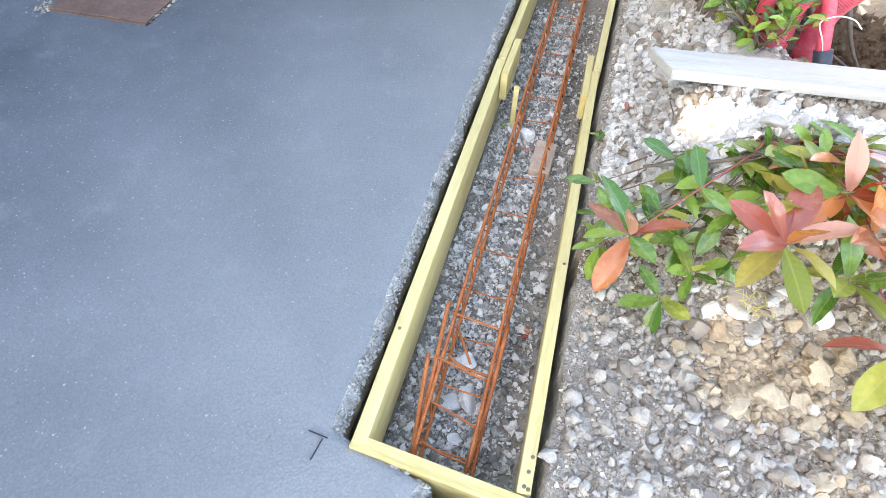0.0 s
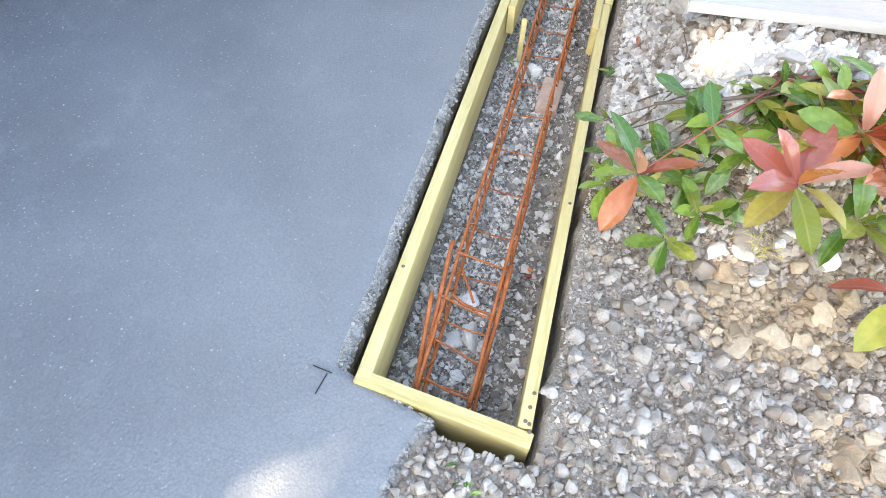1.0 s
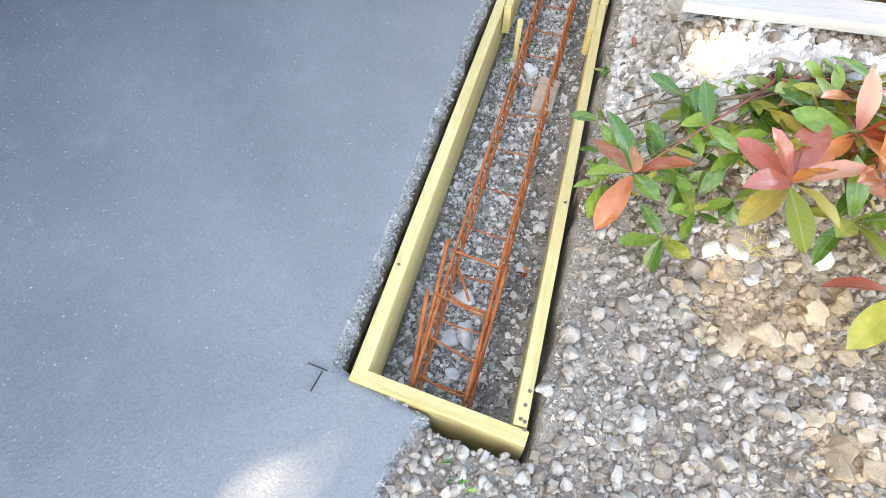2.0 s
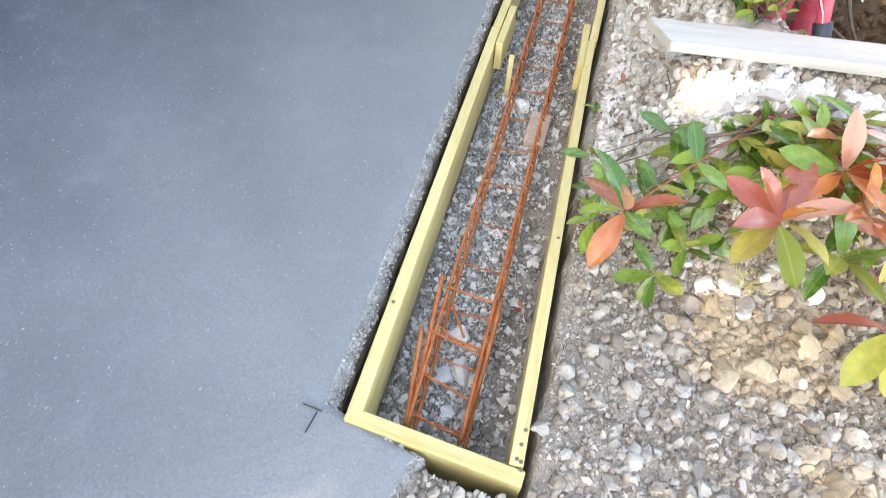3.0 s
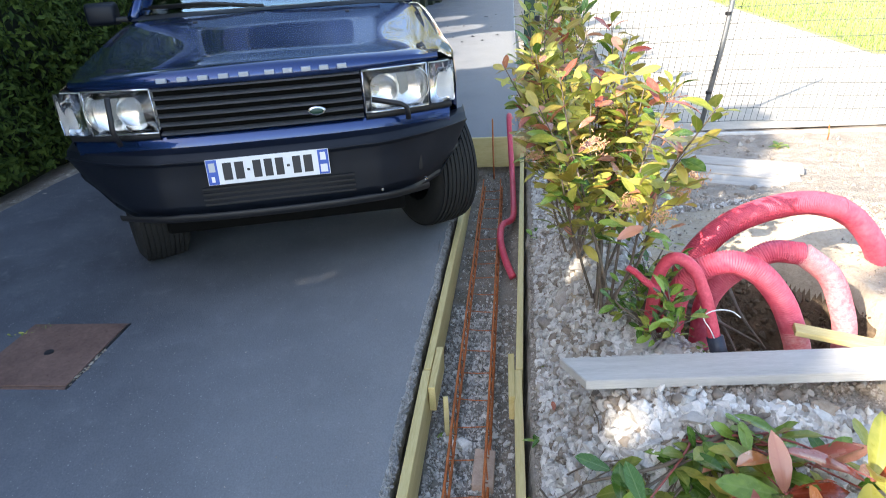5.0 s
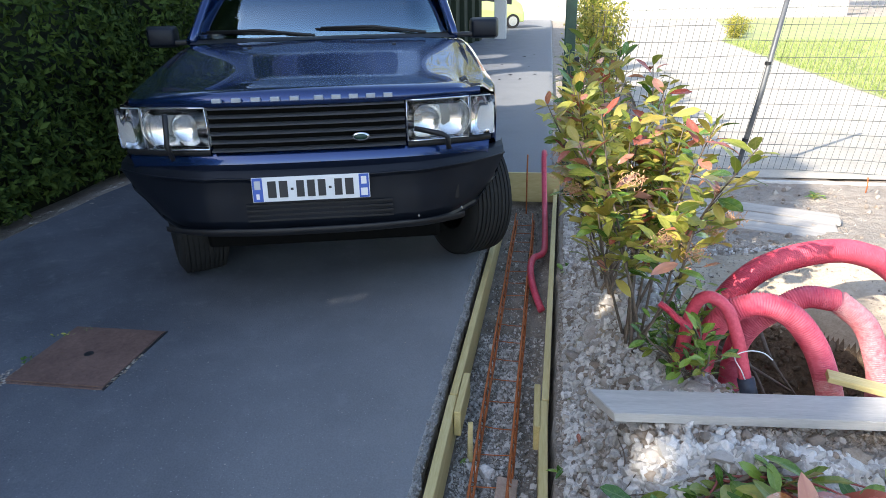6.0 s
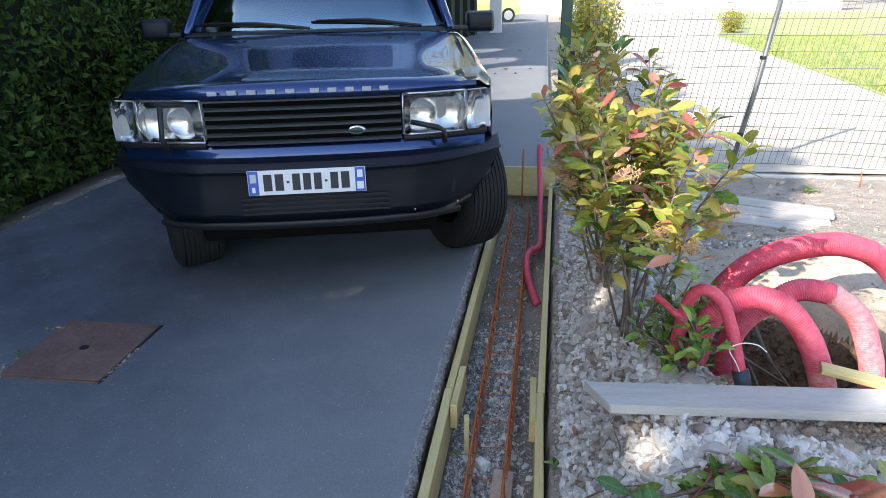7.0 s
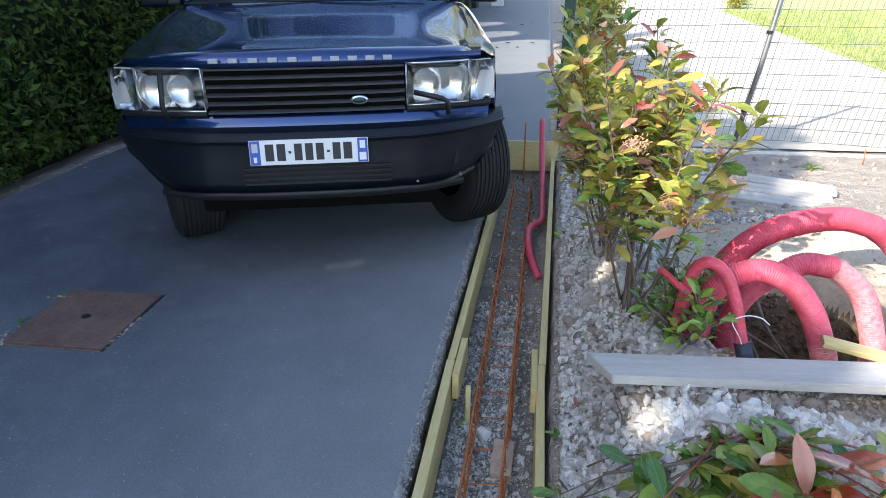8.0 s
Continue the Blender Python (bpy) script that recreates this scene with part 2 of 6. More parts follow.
LEAF_HEDGE = mat("hedge_leaf", (0.026, 0.050, 0.011), (0.092, 0.138, 0.028), 0.75, spec=0.15, scale=3, fine=30, bump=0.1, random=0.25, island=True, translucent=0.12)
# near-black: shade deep inside the hedge put into colour; also the far dark panels
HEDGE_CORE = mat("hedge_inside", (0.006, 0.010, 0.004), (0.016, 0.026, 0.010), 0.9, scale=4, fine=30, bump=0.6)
BARK = mat("bark", (0.10, 0.075, 0.055), (0.24, 0.19, 0.15), 0.85, scale=20, fine=90, bump=0.5)
TWIG_RED = mat("red_twig", (0.22, 0.05, 0.05), (0.42, 0.12, 0.10), 0.6, scale=20, fine=90, bump=0.2)
FLOWER = mat("flower_head", (0.48, 0.24, 0.12), (0.70, 0.42, 0.24), 0.7, scale=20, fine=90, bump=0.2)
PATH_PALE = mat("pale_gravel_path", (0.36, 0.32, 0.265), (0.58, 0.525, 0.45), 0.95, scale=2.5, fine=60, bump=0.5)
GRASS = mat("grass_blade", (0.19, 0.27, 0.06), (0.44, 0.48, 0.17), 0.6, scale=0.7, fine=8, bump=0.1, random=0.25, island=True, translucent=0.22)
LAWN = mat("lawn_soil", (0.22, 0.27, 0.09), (0.48, 0.49, 0.23), 0.9, scale=2.2, fine=25, bump=1.0, depth=0.05)
STEEL = mat("galvanised_steel", (0.10, 0.105, 0.11), (0.20, 0.205, 0.21), 0.55, metal=0.5, scale=8, fine=90, bump=0.1)
WIRE = plain("dull_wire", (0.12, 0.13, 0.12), 0.6, 0.3)
POST_GREEN = mat("green_painted_post", (0.008, 0.035, 0.025), (0.02, 0.065, 0.045), 0.4, scale=5, fine=60, bump=0.1)
CONCRETE = mat("rendered_wall", (0.52, 0.50, 0.46), (0.70, 0.68, 0.64), 0.9, scale=1.2, fine=30, bump=0.2)
WALL_PINK = mat("ochre_wall", (0.50, 0.33, 0.22), (0.62, 0.43, 0.30), 0.9, scale=1.2, fine=30, bump=0.2)
ROOF = mat("clay_roof", (0.28, 0.12, 0.07), (0.42, 0.20, 0.12), 0.85, scale=4, fine=25, bump=0.3)
PAINT = plain("dark_blue_paint", (0.007, 0.031, 0.125), 0.26, 0.75, 1.0)
BUMPER = mat("dark_bumper", (0.003, 0.005, 0.010), (0.006, 0.009, 0.017), 0.48, scale=8, fine=300, bump=0.05, spec=0.35)
# near-black without sheen: shade under the car and behind slats put into colour
UNDER = plain("shade_black", (0.006, 0.006, 0.006), 0.9, 0.0, 0.0, 0.1)
SLAT = plain("satin_black_slat", (0.085, 0.088, 0.095), 0.28)
MILKY = plain("milky_lens_back", (0.78, 0.77, 0.76), 0.45, 0.1)
BLACK = plain("black_plastic", (0.012, 0.012, 0.014), 0.5)
RUBBER = mat("tyre_rubber", (0.008, 0.008, 0.008), (0.020, 0.019, 0.018), 0.8, scale=10, fine=120, bump=0.2)
CHROME = plain("bright_trim", (0.75, 0.76, 0.78), 0.2, 0.9)
REFLECTOR = plain("lamp_reflector", (0.93, 0.93, 0.92), 0.2, 0.8)
HOUSING = plain("lamp_housing", (0.62, 0.62, 0.61), 0.32, 0.45)
SILVER = plain("silver_letters", (0.36, 0.40, 0.46), 0.35, 0.4)
WHITE = plain("white_plate", (0.78, 0.79, 0.80), 0.35)
BLUE = plain("blue_band", (0.02, 0.09, 0.45), 0.35)
INK = plain("black_ink", (0.02, 0.02, 0.025), 0.5)
CLEAR = glass("clear_glass")
LAMP_GLASS = glass("lamp_glass", (0.97, 0.97, 0.97))
LAMP_GLASS.node_tree.nodes["Principled BSDF"].inputs["Roughness"].default_value = 0.10
# raised IOR and blue tint put a stronger sky reflection into the glass
SCREEN = glass("sky_tinted_glass", (0.90, 0.97, 1.0))
SCREEN.node_tree.nodes["Principled BSDF"].inputs["IOR"].default_value = 2.6
SCREEN.node_tree.nodes["Principled BSDF"].inputs["Specular Tint"].default_value = (0.55, 0.78, 1.0, 1)
BEIGE = mat("beige_leather", (0.56, 0.50, 0.40), (0.68, 0.62, 0.51), 0.6, scale=6, fine=80, bump=0.1)
LIME_PAINT = plain("pale_green_paint", (0.50, 0.58, 0.22), 0.3, 0.1, 0.8)


# ---- building helpers ----
def mesh_of(name, verts, faces, material, smooth=False):
    me = bpy.data.meshes.new(name)
    me.from_pydata([tuple(v) for v in verts], [], [tuple(f) for f in faces])
    for m in material if isinstance(material, (list, tuple)) else [material]:
        me.materials.append(m)
    if smooth:
        me.polygons.foreach_set("use_smooth", [True] * len(me.polygons))
    me.update()
    return me


def thing(name, label, category, m=Matrix(), group="", kind=""):
    ob = new(name)
    ob.empty_display_size = 0.1
    ob.matrix_world = m
    return tagged(ob, label, category, group, kind)


def part(name, bm, material, parent, label="", smooth=False):
    """Links a bmesh (or a mesh) as one mesh object under a thing or a part, in the parent's own space."""
    if isinstance(bm, bpy.types.Mesh):
        me = bm
    else:
        me = bpy.data.meshes.new(name)
        bmesh.ops.recalc_face_normals(bm, faces=bm.faces)
        bm.to_mesh(me)
        bm.free()
        me.materials.append(material)
        if smooth:
            me.polygons.foreach_set("use_smooth", [True] * len(me.polygons))
    ob = new(name, me)
    ob.parent = parent
    return tagged(ob, label)


def structure(name, me, label, category):
    return tagged(new(name, me), label, category, kind="structure")


def box(bm, x0, x1, y0, y1, z0, z1, bevel=0.0, m=None):
    made = bmesh.ops.create_cube(bm, size=1.0, matrix=Matrix.Translation(((x0 + x1) / 2, (y0 + y1) / 2, (z0 + z1) / 2)) @ Matrix.Diagonal((x1 - x0, y1 - y0, z1 - z0, 1)))["verts"]
    if bevel:
        edges = list({e for v in made for e in v.link_edges})
        out = bmesh.ops.bevel(bm, geom=edges, offset=bevel, segments=2, affect="EDGES", profile=0.5)
        made = list({v for f in out["faces"] for v in f.verts} | {v for v in made if v.is_valid})
    if m is not None:
        bmesh.ops.transform(bm, matrix=m, verts=[v for v in made if v.is_valid])
    return bm


def boxed(*args, **kw):
    return box(bmesh.new(), *args, **kw)


def cyl(bm, p, q, r0, r1=None, seg=16, cap=True):
    p, q = Vector(p), Vector(q)
    d = q - p
    m = Matrix.Translation((p + q) / 2) @ d.to_track_quat("Z", "Y").to_matrix().to_4x4()
    bmesh.ops.create_cone(bm, cap_ends=cap, segments=seg, radius1=r0, radius2=r0 if r1 is None else r1, depth=d.length, matrix=m)
    return bm


def spline(points, steps=8):
    """Catmull-Rom through the points."""
    pts = [Vector(p) for p in points]
    pts = [2 * pts[0] - pts[1]] + pts + [2 * pts[-1] - pts[-2]]
    out = []
    for i in range(1, len(pts) - 2):
        a, b, c, d = pts[i - 1:i + 3]
        for k in range(steps):
            t = k / steps
            out.append(0.5 * (2 * b + (c - a) * t + (2 * a - 5 * b + 4 * c - d) * t * t + (3 * b - a - 3 * c + d) * t ** 3))
    return out + [pts[-2]]


def tube(name, path, radius, material, seg=12, smooth=True):
    """A mesh along a path; radius: a number or a function of the share of the way."""
    verts, faces = [], []
    side = None
    n = len(path)
    for i, p in enumerate(path):
        d = (path[min(i + 1, n - 1)] - path[max(i - 1, 0)]).normalized()
        if side is None:
            side = d.orthogonal().normalized()
        side = (side - d * side.dot(d)).normalized()
        up = d.cross(side)
        r = radius(i / (n - 1)) if callable(radius) else radius
        for k in range(seg):
            a = 2 * math.pi * k / seg
            verts.append(p + (side * math.cos(a) + up * math.sin(a)) * r)
    for i in range(n - 1):
        for k in range(seg):
            a, b = i * seg + k, i * seg + (k + 1) % seg
            faces.append((a, b, b + seg, a + seg))
    faces += [tuple(range(seg))[::-1], tuple(range((n - 1) * seg, n * seg))]
    return mesh_of(name, verts, faces, material, smooth)


def ribbed(name, points, r, material, pitch=0.0085, seg=16):
    """A corrugated conduit along a curve."""
    raw = spline(points, 24)
    length = [0.0]
    for a, b in zip(raw, raw[1:]):
        length.append(length[-1] + (b - a).length)
    count = int(length[-1] / pitch)
    out = []
    j = 0
    for i in range(4 * count + 1):
        s = length[-1] * i / (4 * count)
        while j < len(raw) - 2 and length[j + 1] < s:
            j += 1
        t = (s - length[j]) / max(1e-9, length[j + 1] - length[j])
        out.append(raw[j].lerp(raw[j + 1], t))
    rings = [r, r, r - 0.0034, r - 0.0034]
    me = tube(name, out, lambda t: rings[int(round(t * 4 * count)) % 4], material, seg, True)
    return me


def stone_mesh(name, seed, material, points=16, cut=1, rough=0.10):
    """An angular broken stone: the hull of a few points, its faces split and roughened."""
    rng = random.Random(seed)
    bm = bmesh.new()
    for _ in range(points):
        p = Vector((rng.gauss(0, 1), rng.gauss(0, 1), rng.gauss(0, 1))).normalized() * rng.uniform(0.72, 1.05)
        bm.verts.new(p)
    out = bmesh.ops.convex_hull(bm, input=bm.verts[:])
    bmesh.ops.delete(bm, geom=[v for v in bm.verts if not v.link_faces], context="VERTS")
    if cut:
        bmesh.ops.subdivide_edges(bm, edges=bm.edges[:], cuts=cut, use_grid_fill=True)
        off = Vector((rng.uniform(-50, 50), rng.uniform(-50, 50), rng.uniform(-50, 50)))
        for v in bm.verts:
            v.co *= 1 + rough * noise.noise(v.co * 1.7 + off) + 0.6 * rough * noise.noise(v.co * 4 + off) + 0.4 * rough * noise.noise(v.co * 9 + off)
        bmesh.ops.triangulate(bm, faces=bm.faces[:])
        for _ in range(cut):
            bmesh.ops.smooth_vert(bm, verts=bm.verts[:], factor=0.24, use_axis_x=True, use_axis_y=True, use_axis_z=True)
    for f in bm.faces:
        f.smooth = True
    me = bpy.data.meshes.new(name)
    bm.to_mesh(me)
    bm.free()
    me.set_sharp_from_angle(angle=radians(40))
    me.materials.append(material)
    return me


def joined_stones(name, places, shapes, material):
    """Many small stones in one mesh. places: rows of x, y, z, size, seed."""
    rng = np.random.default_rng(5)
    V, F, base = [], [], 0
    data = []
    for me in shapes:
        co = np.array([v.co[:] for v in me.vertices])
        data.append((co, np.array([p.vertices[:] for p in me.polygons])))
    for x, y, z, s in places:
        co, fa = data[rng.integers(len(data))]
        e = Euler(rng.uniform(0, 6.28, 3)).to_matrix()
        sc = s * rng.uniform(0.7, 1.25, 3)
        p = (co * sc) @ np.array(e).T
        V.append(p + (x, y, z))
        F.append(fa + base)
        base += len(co)
    me = mesh_of(name, np.concatenate(V).tolist(), np.concatenate(F).tolist(), material, True)
    me.set_sharp_from_angle(angle=radians(48))
    return me
# ---- the ground ----
BOARD_TOP = 0.01
# the dug bank behind the low shrub, with its pit, plank and shrubs, is scaled about the late camera position to fit the
# camera's view
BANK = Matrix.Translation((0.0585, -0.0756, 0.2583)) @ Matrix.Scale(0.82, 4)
PIT_X, PIT_Y, PIT_A, PIT_B = 1.223, 1.663, 0.410, 0.426
TRENCH_FLOOR = -0.165


def wob(x, y, f=1.0, s=0.0):
    return noise.noise((x * f + s, y * f - s, s * 0.7))


def smooth_step(a, b, x):
    t = min(1, max(0, (x - a) / (b - a)))
    return t * t * (3 - 2 * t)


def left_line(y):
    """The outer face of the left form board."""
    return 0.0 if y < 1.5 else 0.0 + 0.014 * (y - 1.5)


def right_line(y):
    """The outer face of the right form board."""
    return 0.386 - 0.006 * y if y < 1.5 else 0.379 + 0.021 * (y - 1.5)


def soil_height(x, y):
    """Dug and heaped soil to the side of the trench; bed under the asphalt; trench; pit."""
    L, R = left_line(y) - 0.05, right_line(y) + 0.014 + 0.016 * wob(0, y, 6) + 0.008 * wob(4, y, 21)
    rough = 0.018 * wob(x, y, 2.1) + 0.012 * wob(x, y, 7, 3) + 0.010 * wob(x, y, 22, 5)
    near = smooth_step(-0.075, -0.05, y + 0.02 * wob(x, 0, 8))
    if y > 4.42 or y < -0.09 or x < L - 0.02:
        ditch = 0.0
    else:
        ditch = near * smooth_step(L - 0.02, L + 0.01, x) * (1 - smooth_step(R - 0.008, R + 0.010, x)) * (1 - smooth_step(4.36, 4.42, y))
    if x < L - 0.02 or (y > 4.42 and x < 0.40):
        flat = -0.065
    else:
        flat = 0.0 + rough
        if y < 0:
            flat = -0.012 + rough * 0.8
        # the bank rises from the form board and falls off towards the fence
        side = smooth_step(R + 0.02, R + 0.30, x)
        flat += 0.255 * side * smooth_step(0.46, 1.0, y) * (1 - smooth_step(2.3, 3.8, y))
        # heap of rubble before the plank, low mound behind
        flat += 0.070 * math.exp(-((x - 0.88) / 0.46) ** 2 - ((y - 1.08) / 0.19) ** 2) * smooth_step(0.42, 0.60, x)
        flat += 0.045 * math.exp(-((x - 0.67) / 0.20) ** 2 - ((y - 1.74) / 0.42) ** 2)
        flat += 0.03 * math.exp(-((x - 1.5) / 0.6) ** 2 - ((y - 4.0) / 0.5) ** 2)
        d = math.hypot((x - PIT_X) / PIT_A, (y - PIT_Y) / PIT_B) + 0.10 * wob(x, y, 4)
        flat -= 0.50 * (1 - smooth_step(0.55, 1.05, d))
        # sandy bank behind the pit
        flat += 0.10 * math.exp(-((x - 1.58) / 0.33) ** 2 - ((y - 2.30) / 0.25) ** 2)
    floor = TRENCH_FLOOR + 0.012 * wob(x, y, 6, 9) + 0.006 * wob(x, y, 25, 2) + 0.05 * smooth_step(0.27, 0.36, x) * smooth_step(-0.1, 0.3, wob(x, y, 2, 7) + 0.2)
    return flat * (1 - ditch) + floor * ditch


def sandy(x, y):
    """The pale sandy side of the pit and the trodden sand behind it."""
    d = math.hypot((x - PIT_X) / PIT_A, (y - PIT_Y) / PIT_B)
    return 0.90 < d < 1.9 and (y + 0.15 * wob(x, y, 5) > 1.80 or x + 0.1 * wob(x, y, 4) > PIT_X + 0.16)


def spread(lo, hi, step, far):
    """Grid lines: even between lo and hi, widening out to far on either side."""
    mid = [lo + step * i for i in range(int(round((hi - lo) / step)) + 1)]
    out, s, v = [], step, mid[-1]
    while v < far:
        s *= 1.35
        v += s
        out.append(v)
    low, s, v = [], step, mid[0]
    while v > -far:
        s *= 1.35
        v -= s
        low.append(v)
    return low[::-1] + mid + out


gx, gy = spread(-0.10, 2.40, 0.0125, 400), spread(-0.60, 4.60, 0.0125, 400)
verts = [(x, y, soil_height(x, y) if -3 < x < 6 and -3 < y < 8 else -0.065) for y in gy for x in gx]
w = len(gx)
faces = [(j * w + i, j * w + i + 1, (j + 1) * w + i + 1, (j + 1) * w + i) for j in range(len(gy) - 1) for i in range(w - 1)]
ground_mesh = mesh_of("ground", verts, faces, [SOIL, TRENCH_SOIL, EARTH, SAND], True)
slots = []
for f in ground_mesh.polygons:
    x, y, z = f.center
    k = 0
    d = math.hypot((x - PIT_X) / PIT_A, (y - PIT_Y) / PIT_B) + 0.12 * wob(x, y, 6, 8)
    if -0.06 < x < 0.47 and -0.1 < y < 4.45 and z < -0.045:
        k = 1
    elif sandy(x, y):
        k = 3
    # brown earth under the shrub also holds the shadows between its leaves
    elif d < 0.97 or math.hypot((x - 0.60) / 0.27, (y - 0.72) / 0.17) + 0.35 * wob(x, y, 7, 3) < 0.9:
        k = 2
    slots.append(k)
ground_mesh.polygons.foreach_set("material_index", slots)
structure("ground", ground_mesh, "dry grey-brown rubble soil dug up beside the driveway", "ground")


# ---- the asphalt drive ----
def asphalt_edge(y):
    n = 0.010 * wob(1.3, y, 6) + 0.006 * wob(2.7, y, 17) + 0.003 * wob(5.7, y, 37)
    if y > 4.46:
        return 0.40 + 0.02 * wob(0, y, 2)
    if y > 4.40:
        return left_line(y) - 0.051 + (y - 4.40) / 0.06 * 0.38
    if y > 0.022:
        return left_line(y) - 0.053 + n
    if y > -0.035:
        return left_line(y) - 0.053 + n * 0.3 + (0.022 - y) / 0.057 * 0.225
    return 0.165 + 0.22 * (y + 0.035) * smooth_step(-0.9, 0, y) + 3 * n


def asphalt_left(y):
    return -3.20 + 0.05 * wob(5, y, 2)


rows_y = [-14, -10, -7, -5, -3.5, -2.5, -1.8, -1.3] + [-1.0 + 0.0125 * i for i in range(441)] + [4.8, 5.3, 6, 7, 8, 10, 12, 15, 18, 22, 27, 33, 40]
verts, faces, slots = [], [], []
across = [0.0, 0.3, 0.6, 0.8, 0.9, 0.95, 0.98, 1.0]
for y in rows_y:
    a, b = asphalt_left(y), asphalt_edge(y)
    for k in across:
        verts.append((a + (b - a) * k, y, 0.0))
    c = 0.007 * wob(7, y, 13) + 0.003 * wob(8, y, 33)
    verts.append((b + 0.009 + c * 0.4, y + 0.004 * wob(3, y, 40), -0.006 + 0.005 * wob(9, y, 28)))
    verts.append((b + 0.022 + c * 1.4, y, -0.012 + 0.010 * wob(4, y, 23)))
    verts.append((b + 0.026 + c * 1.4, y, -0.05))
    verts.append((b + 0.020, y, -0.10))
w = len(across) + 4
for j in range(len(rows_y) - 1):
    for i in range(w - 1):
        faces.append((j * w + i, j * w + i + 1, (j + 1) * w + i + 1, (j + 1) * w + i))
        slots.append(0 if i < len(across) - 1 else 1)
me = mesh_of("drive", verts, faces, [ASPHALT, ASPHALT_EDGE], True)
me.polygons.foreach_set("material_index", slots)
structure("road", me, "blue-grey asphalt driveway with a saw-cut crumbling edge", "driveway")

# cracks at the cut corner
crack = thing("saw_cut", "short dark saw cuts crossing in the asphalt", "cut mark")
for (x0, y0), (x1, y1) in (((-0.098, 0.012), (-0.052, 0.006)), ((-0.062, 0.002), (-0.069, -0.048))):
    a = math.atan2(y1 - y0, x1 - x0)
    n = math.hypot(x1 - x0, y1 - y0)
    part("cut", boxed(0, n, -0.0011, 0.0011, 0.0005, 0.0035, 0.0005, m=pose(x0, y0, 0, 0, 0, math.degrees(a))), INK, crack)


# ---- inspection cover ----
def inspection_cover():
    t = thing("inspection_cover", "rusty reddish-brown square steel cover set in the asphalt", "manhole cover", pose(-1.62, 1.655, 0, 0, 0, 1))
    bm = boxed(-0.222, 0.222, -0.222, 0.222, 0.001, 0.010, 0.002)
    part("plate", bm, COVER, t)
    for i, (x0, x1, y0, y1) in enumerate(((-0.235, -0.225, -0.235, 0.235), (0.225, 0.235, -0.235, 0.235), (-0.225, 0.225, -0.235, -0.225), (-0.225, 0.225, 0.225, 0.235))):
        part("frame_bar", boxed(x0, x1, y0, y1, -0.01, 0.004, 0.001), INK if i in (1,) else COVER, t)
    bm = cyl(bmesh.new(), (0, 0, 0.0105), (0, 0, 0.0125), 0.02, seg=20)
    part("lifting_eye", bm, INK, t)
    # low diamond studs
    bm = bmesh.new()
    for i in range(-6, 7):
        for j in range(-6, 7):
            if (i + j) % 2 == 0 and (i, j) != (0, 0):
                box(bm, i * 0.032 - 0.008, i * 0.032 + 0.008, j * 0.032 - 0.003, j * 0.032 + 0.003, 0.009, 0.0115)
    tagged(part("stud_pattern", bm, COVER, t), kind="stuff")


inspection_cover()


# ---- formwork ----
def board(name, label, corners, z0, z1, cat="board"):
    """An upright board along the line from p to q, thick to its side."""
    (px, py), (qx, qy), thick = corners
    d = Vector((qx - px, qy - py))
    n = d.length
    m = pose(px, py, 0, 0, 0, math.degrees(math.atan2(d.y, d.x)))
    bm = bmesh.new()
    box(bm, 0, n, min(0, thick), max(0, thick), z0, z1, 0.003)
    t = part(name, bm, WOOD, None)
    t.matrix_world = m
    return tagged(t, label, cat, "form boards round the trench")


board("form_board", "yellow planed form board along the cut asphalt", ((0.0, 0.012), (0.0, 1.56), -0.033), -0.15, BOARD_TOP)
board("form_board", "yellow form board further along the cut asphalt", ((0.004, 1.562), (0.04, 4.33), -0.030), -0.15, BOARD_TOP + 0.004)
board("form_board", "yellow form board on the soil side of the trench", ((0.386, -0.004), (0.377, 1.57), 0.030), -0.15, BOARD_TOP)
board("form_board", "yellow form board on the soil side, further along", ((0.382, 1.573), (0.437, 4.33), 0.028), -0.15, BOARD_TOP + 0.002)
board("form_board", "short yellow end board closing the near trench end", ((-0.002, -0.002), (0.389, -0.044), 0.034), -0.14, BOARD_TOP - 0.001)
board("form_board", "yellow end board standing taller at the far trench end", ((0.035, 4.335), (0.455, 4.335), 0.03), -0.10, 0.135)
board("joint_cleat", "short yellow cleat nailed over the board joint", ((0.036, 1.44), (0.041, 1.70), -0.026), -0.085, BOARD_TOP + 0.012, "cleat")
board("joint_cleat", "short yellow cleat nailed over the soil-side joint", ((0.352, 1.40), (0.349, 1.66), 0.024), -0.085, BOARD_TOP + 0.010, "cleat")

stake = thing("wooden_stake", "thin raw wooden stake standing in the trench", "stake", pose(0.100, 1.40, -0.175, -8, 3, 20))
bm = bmesh.new()
box(bm, -0.009, 0.009, -0.006, 0.006, 0.0, 0.17, 0.0015)
part("stick", bm, WOOD, stake)

# knots on the boards
for x, y in ((0.377, 0.075), (0.374, 0.042), (0.379, 0.006), (0.382, -0.010), (0.370, 0.010), (0.372, 0.62), (0.013, 0.31)):
    k = part("wood_knot", cyl(bmesh.new(), (0, 0, 0), (0, 0, 0.0008), 0.0045, seg=10), BARK, None)
    k.matrix_world = pose(x, y, BOARD_TOP + 0.0002)
    tagged(k, "small dark knot or dirt spot on the board", "knot", "knots on the boards")


# ---- reinforcement ----
def bar(name, pts, r, parent, smooth=4):
    return part(name, tube(name, spline(pts, smooth) if smooth > 1 else [Vector(p) for p in pts], r, RUST, 7), RUST, parent)


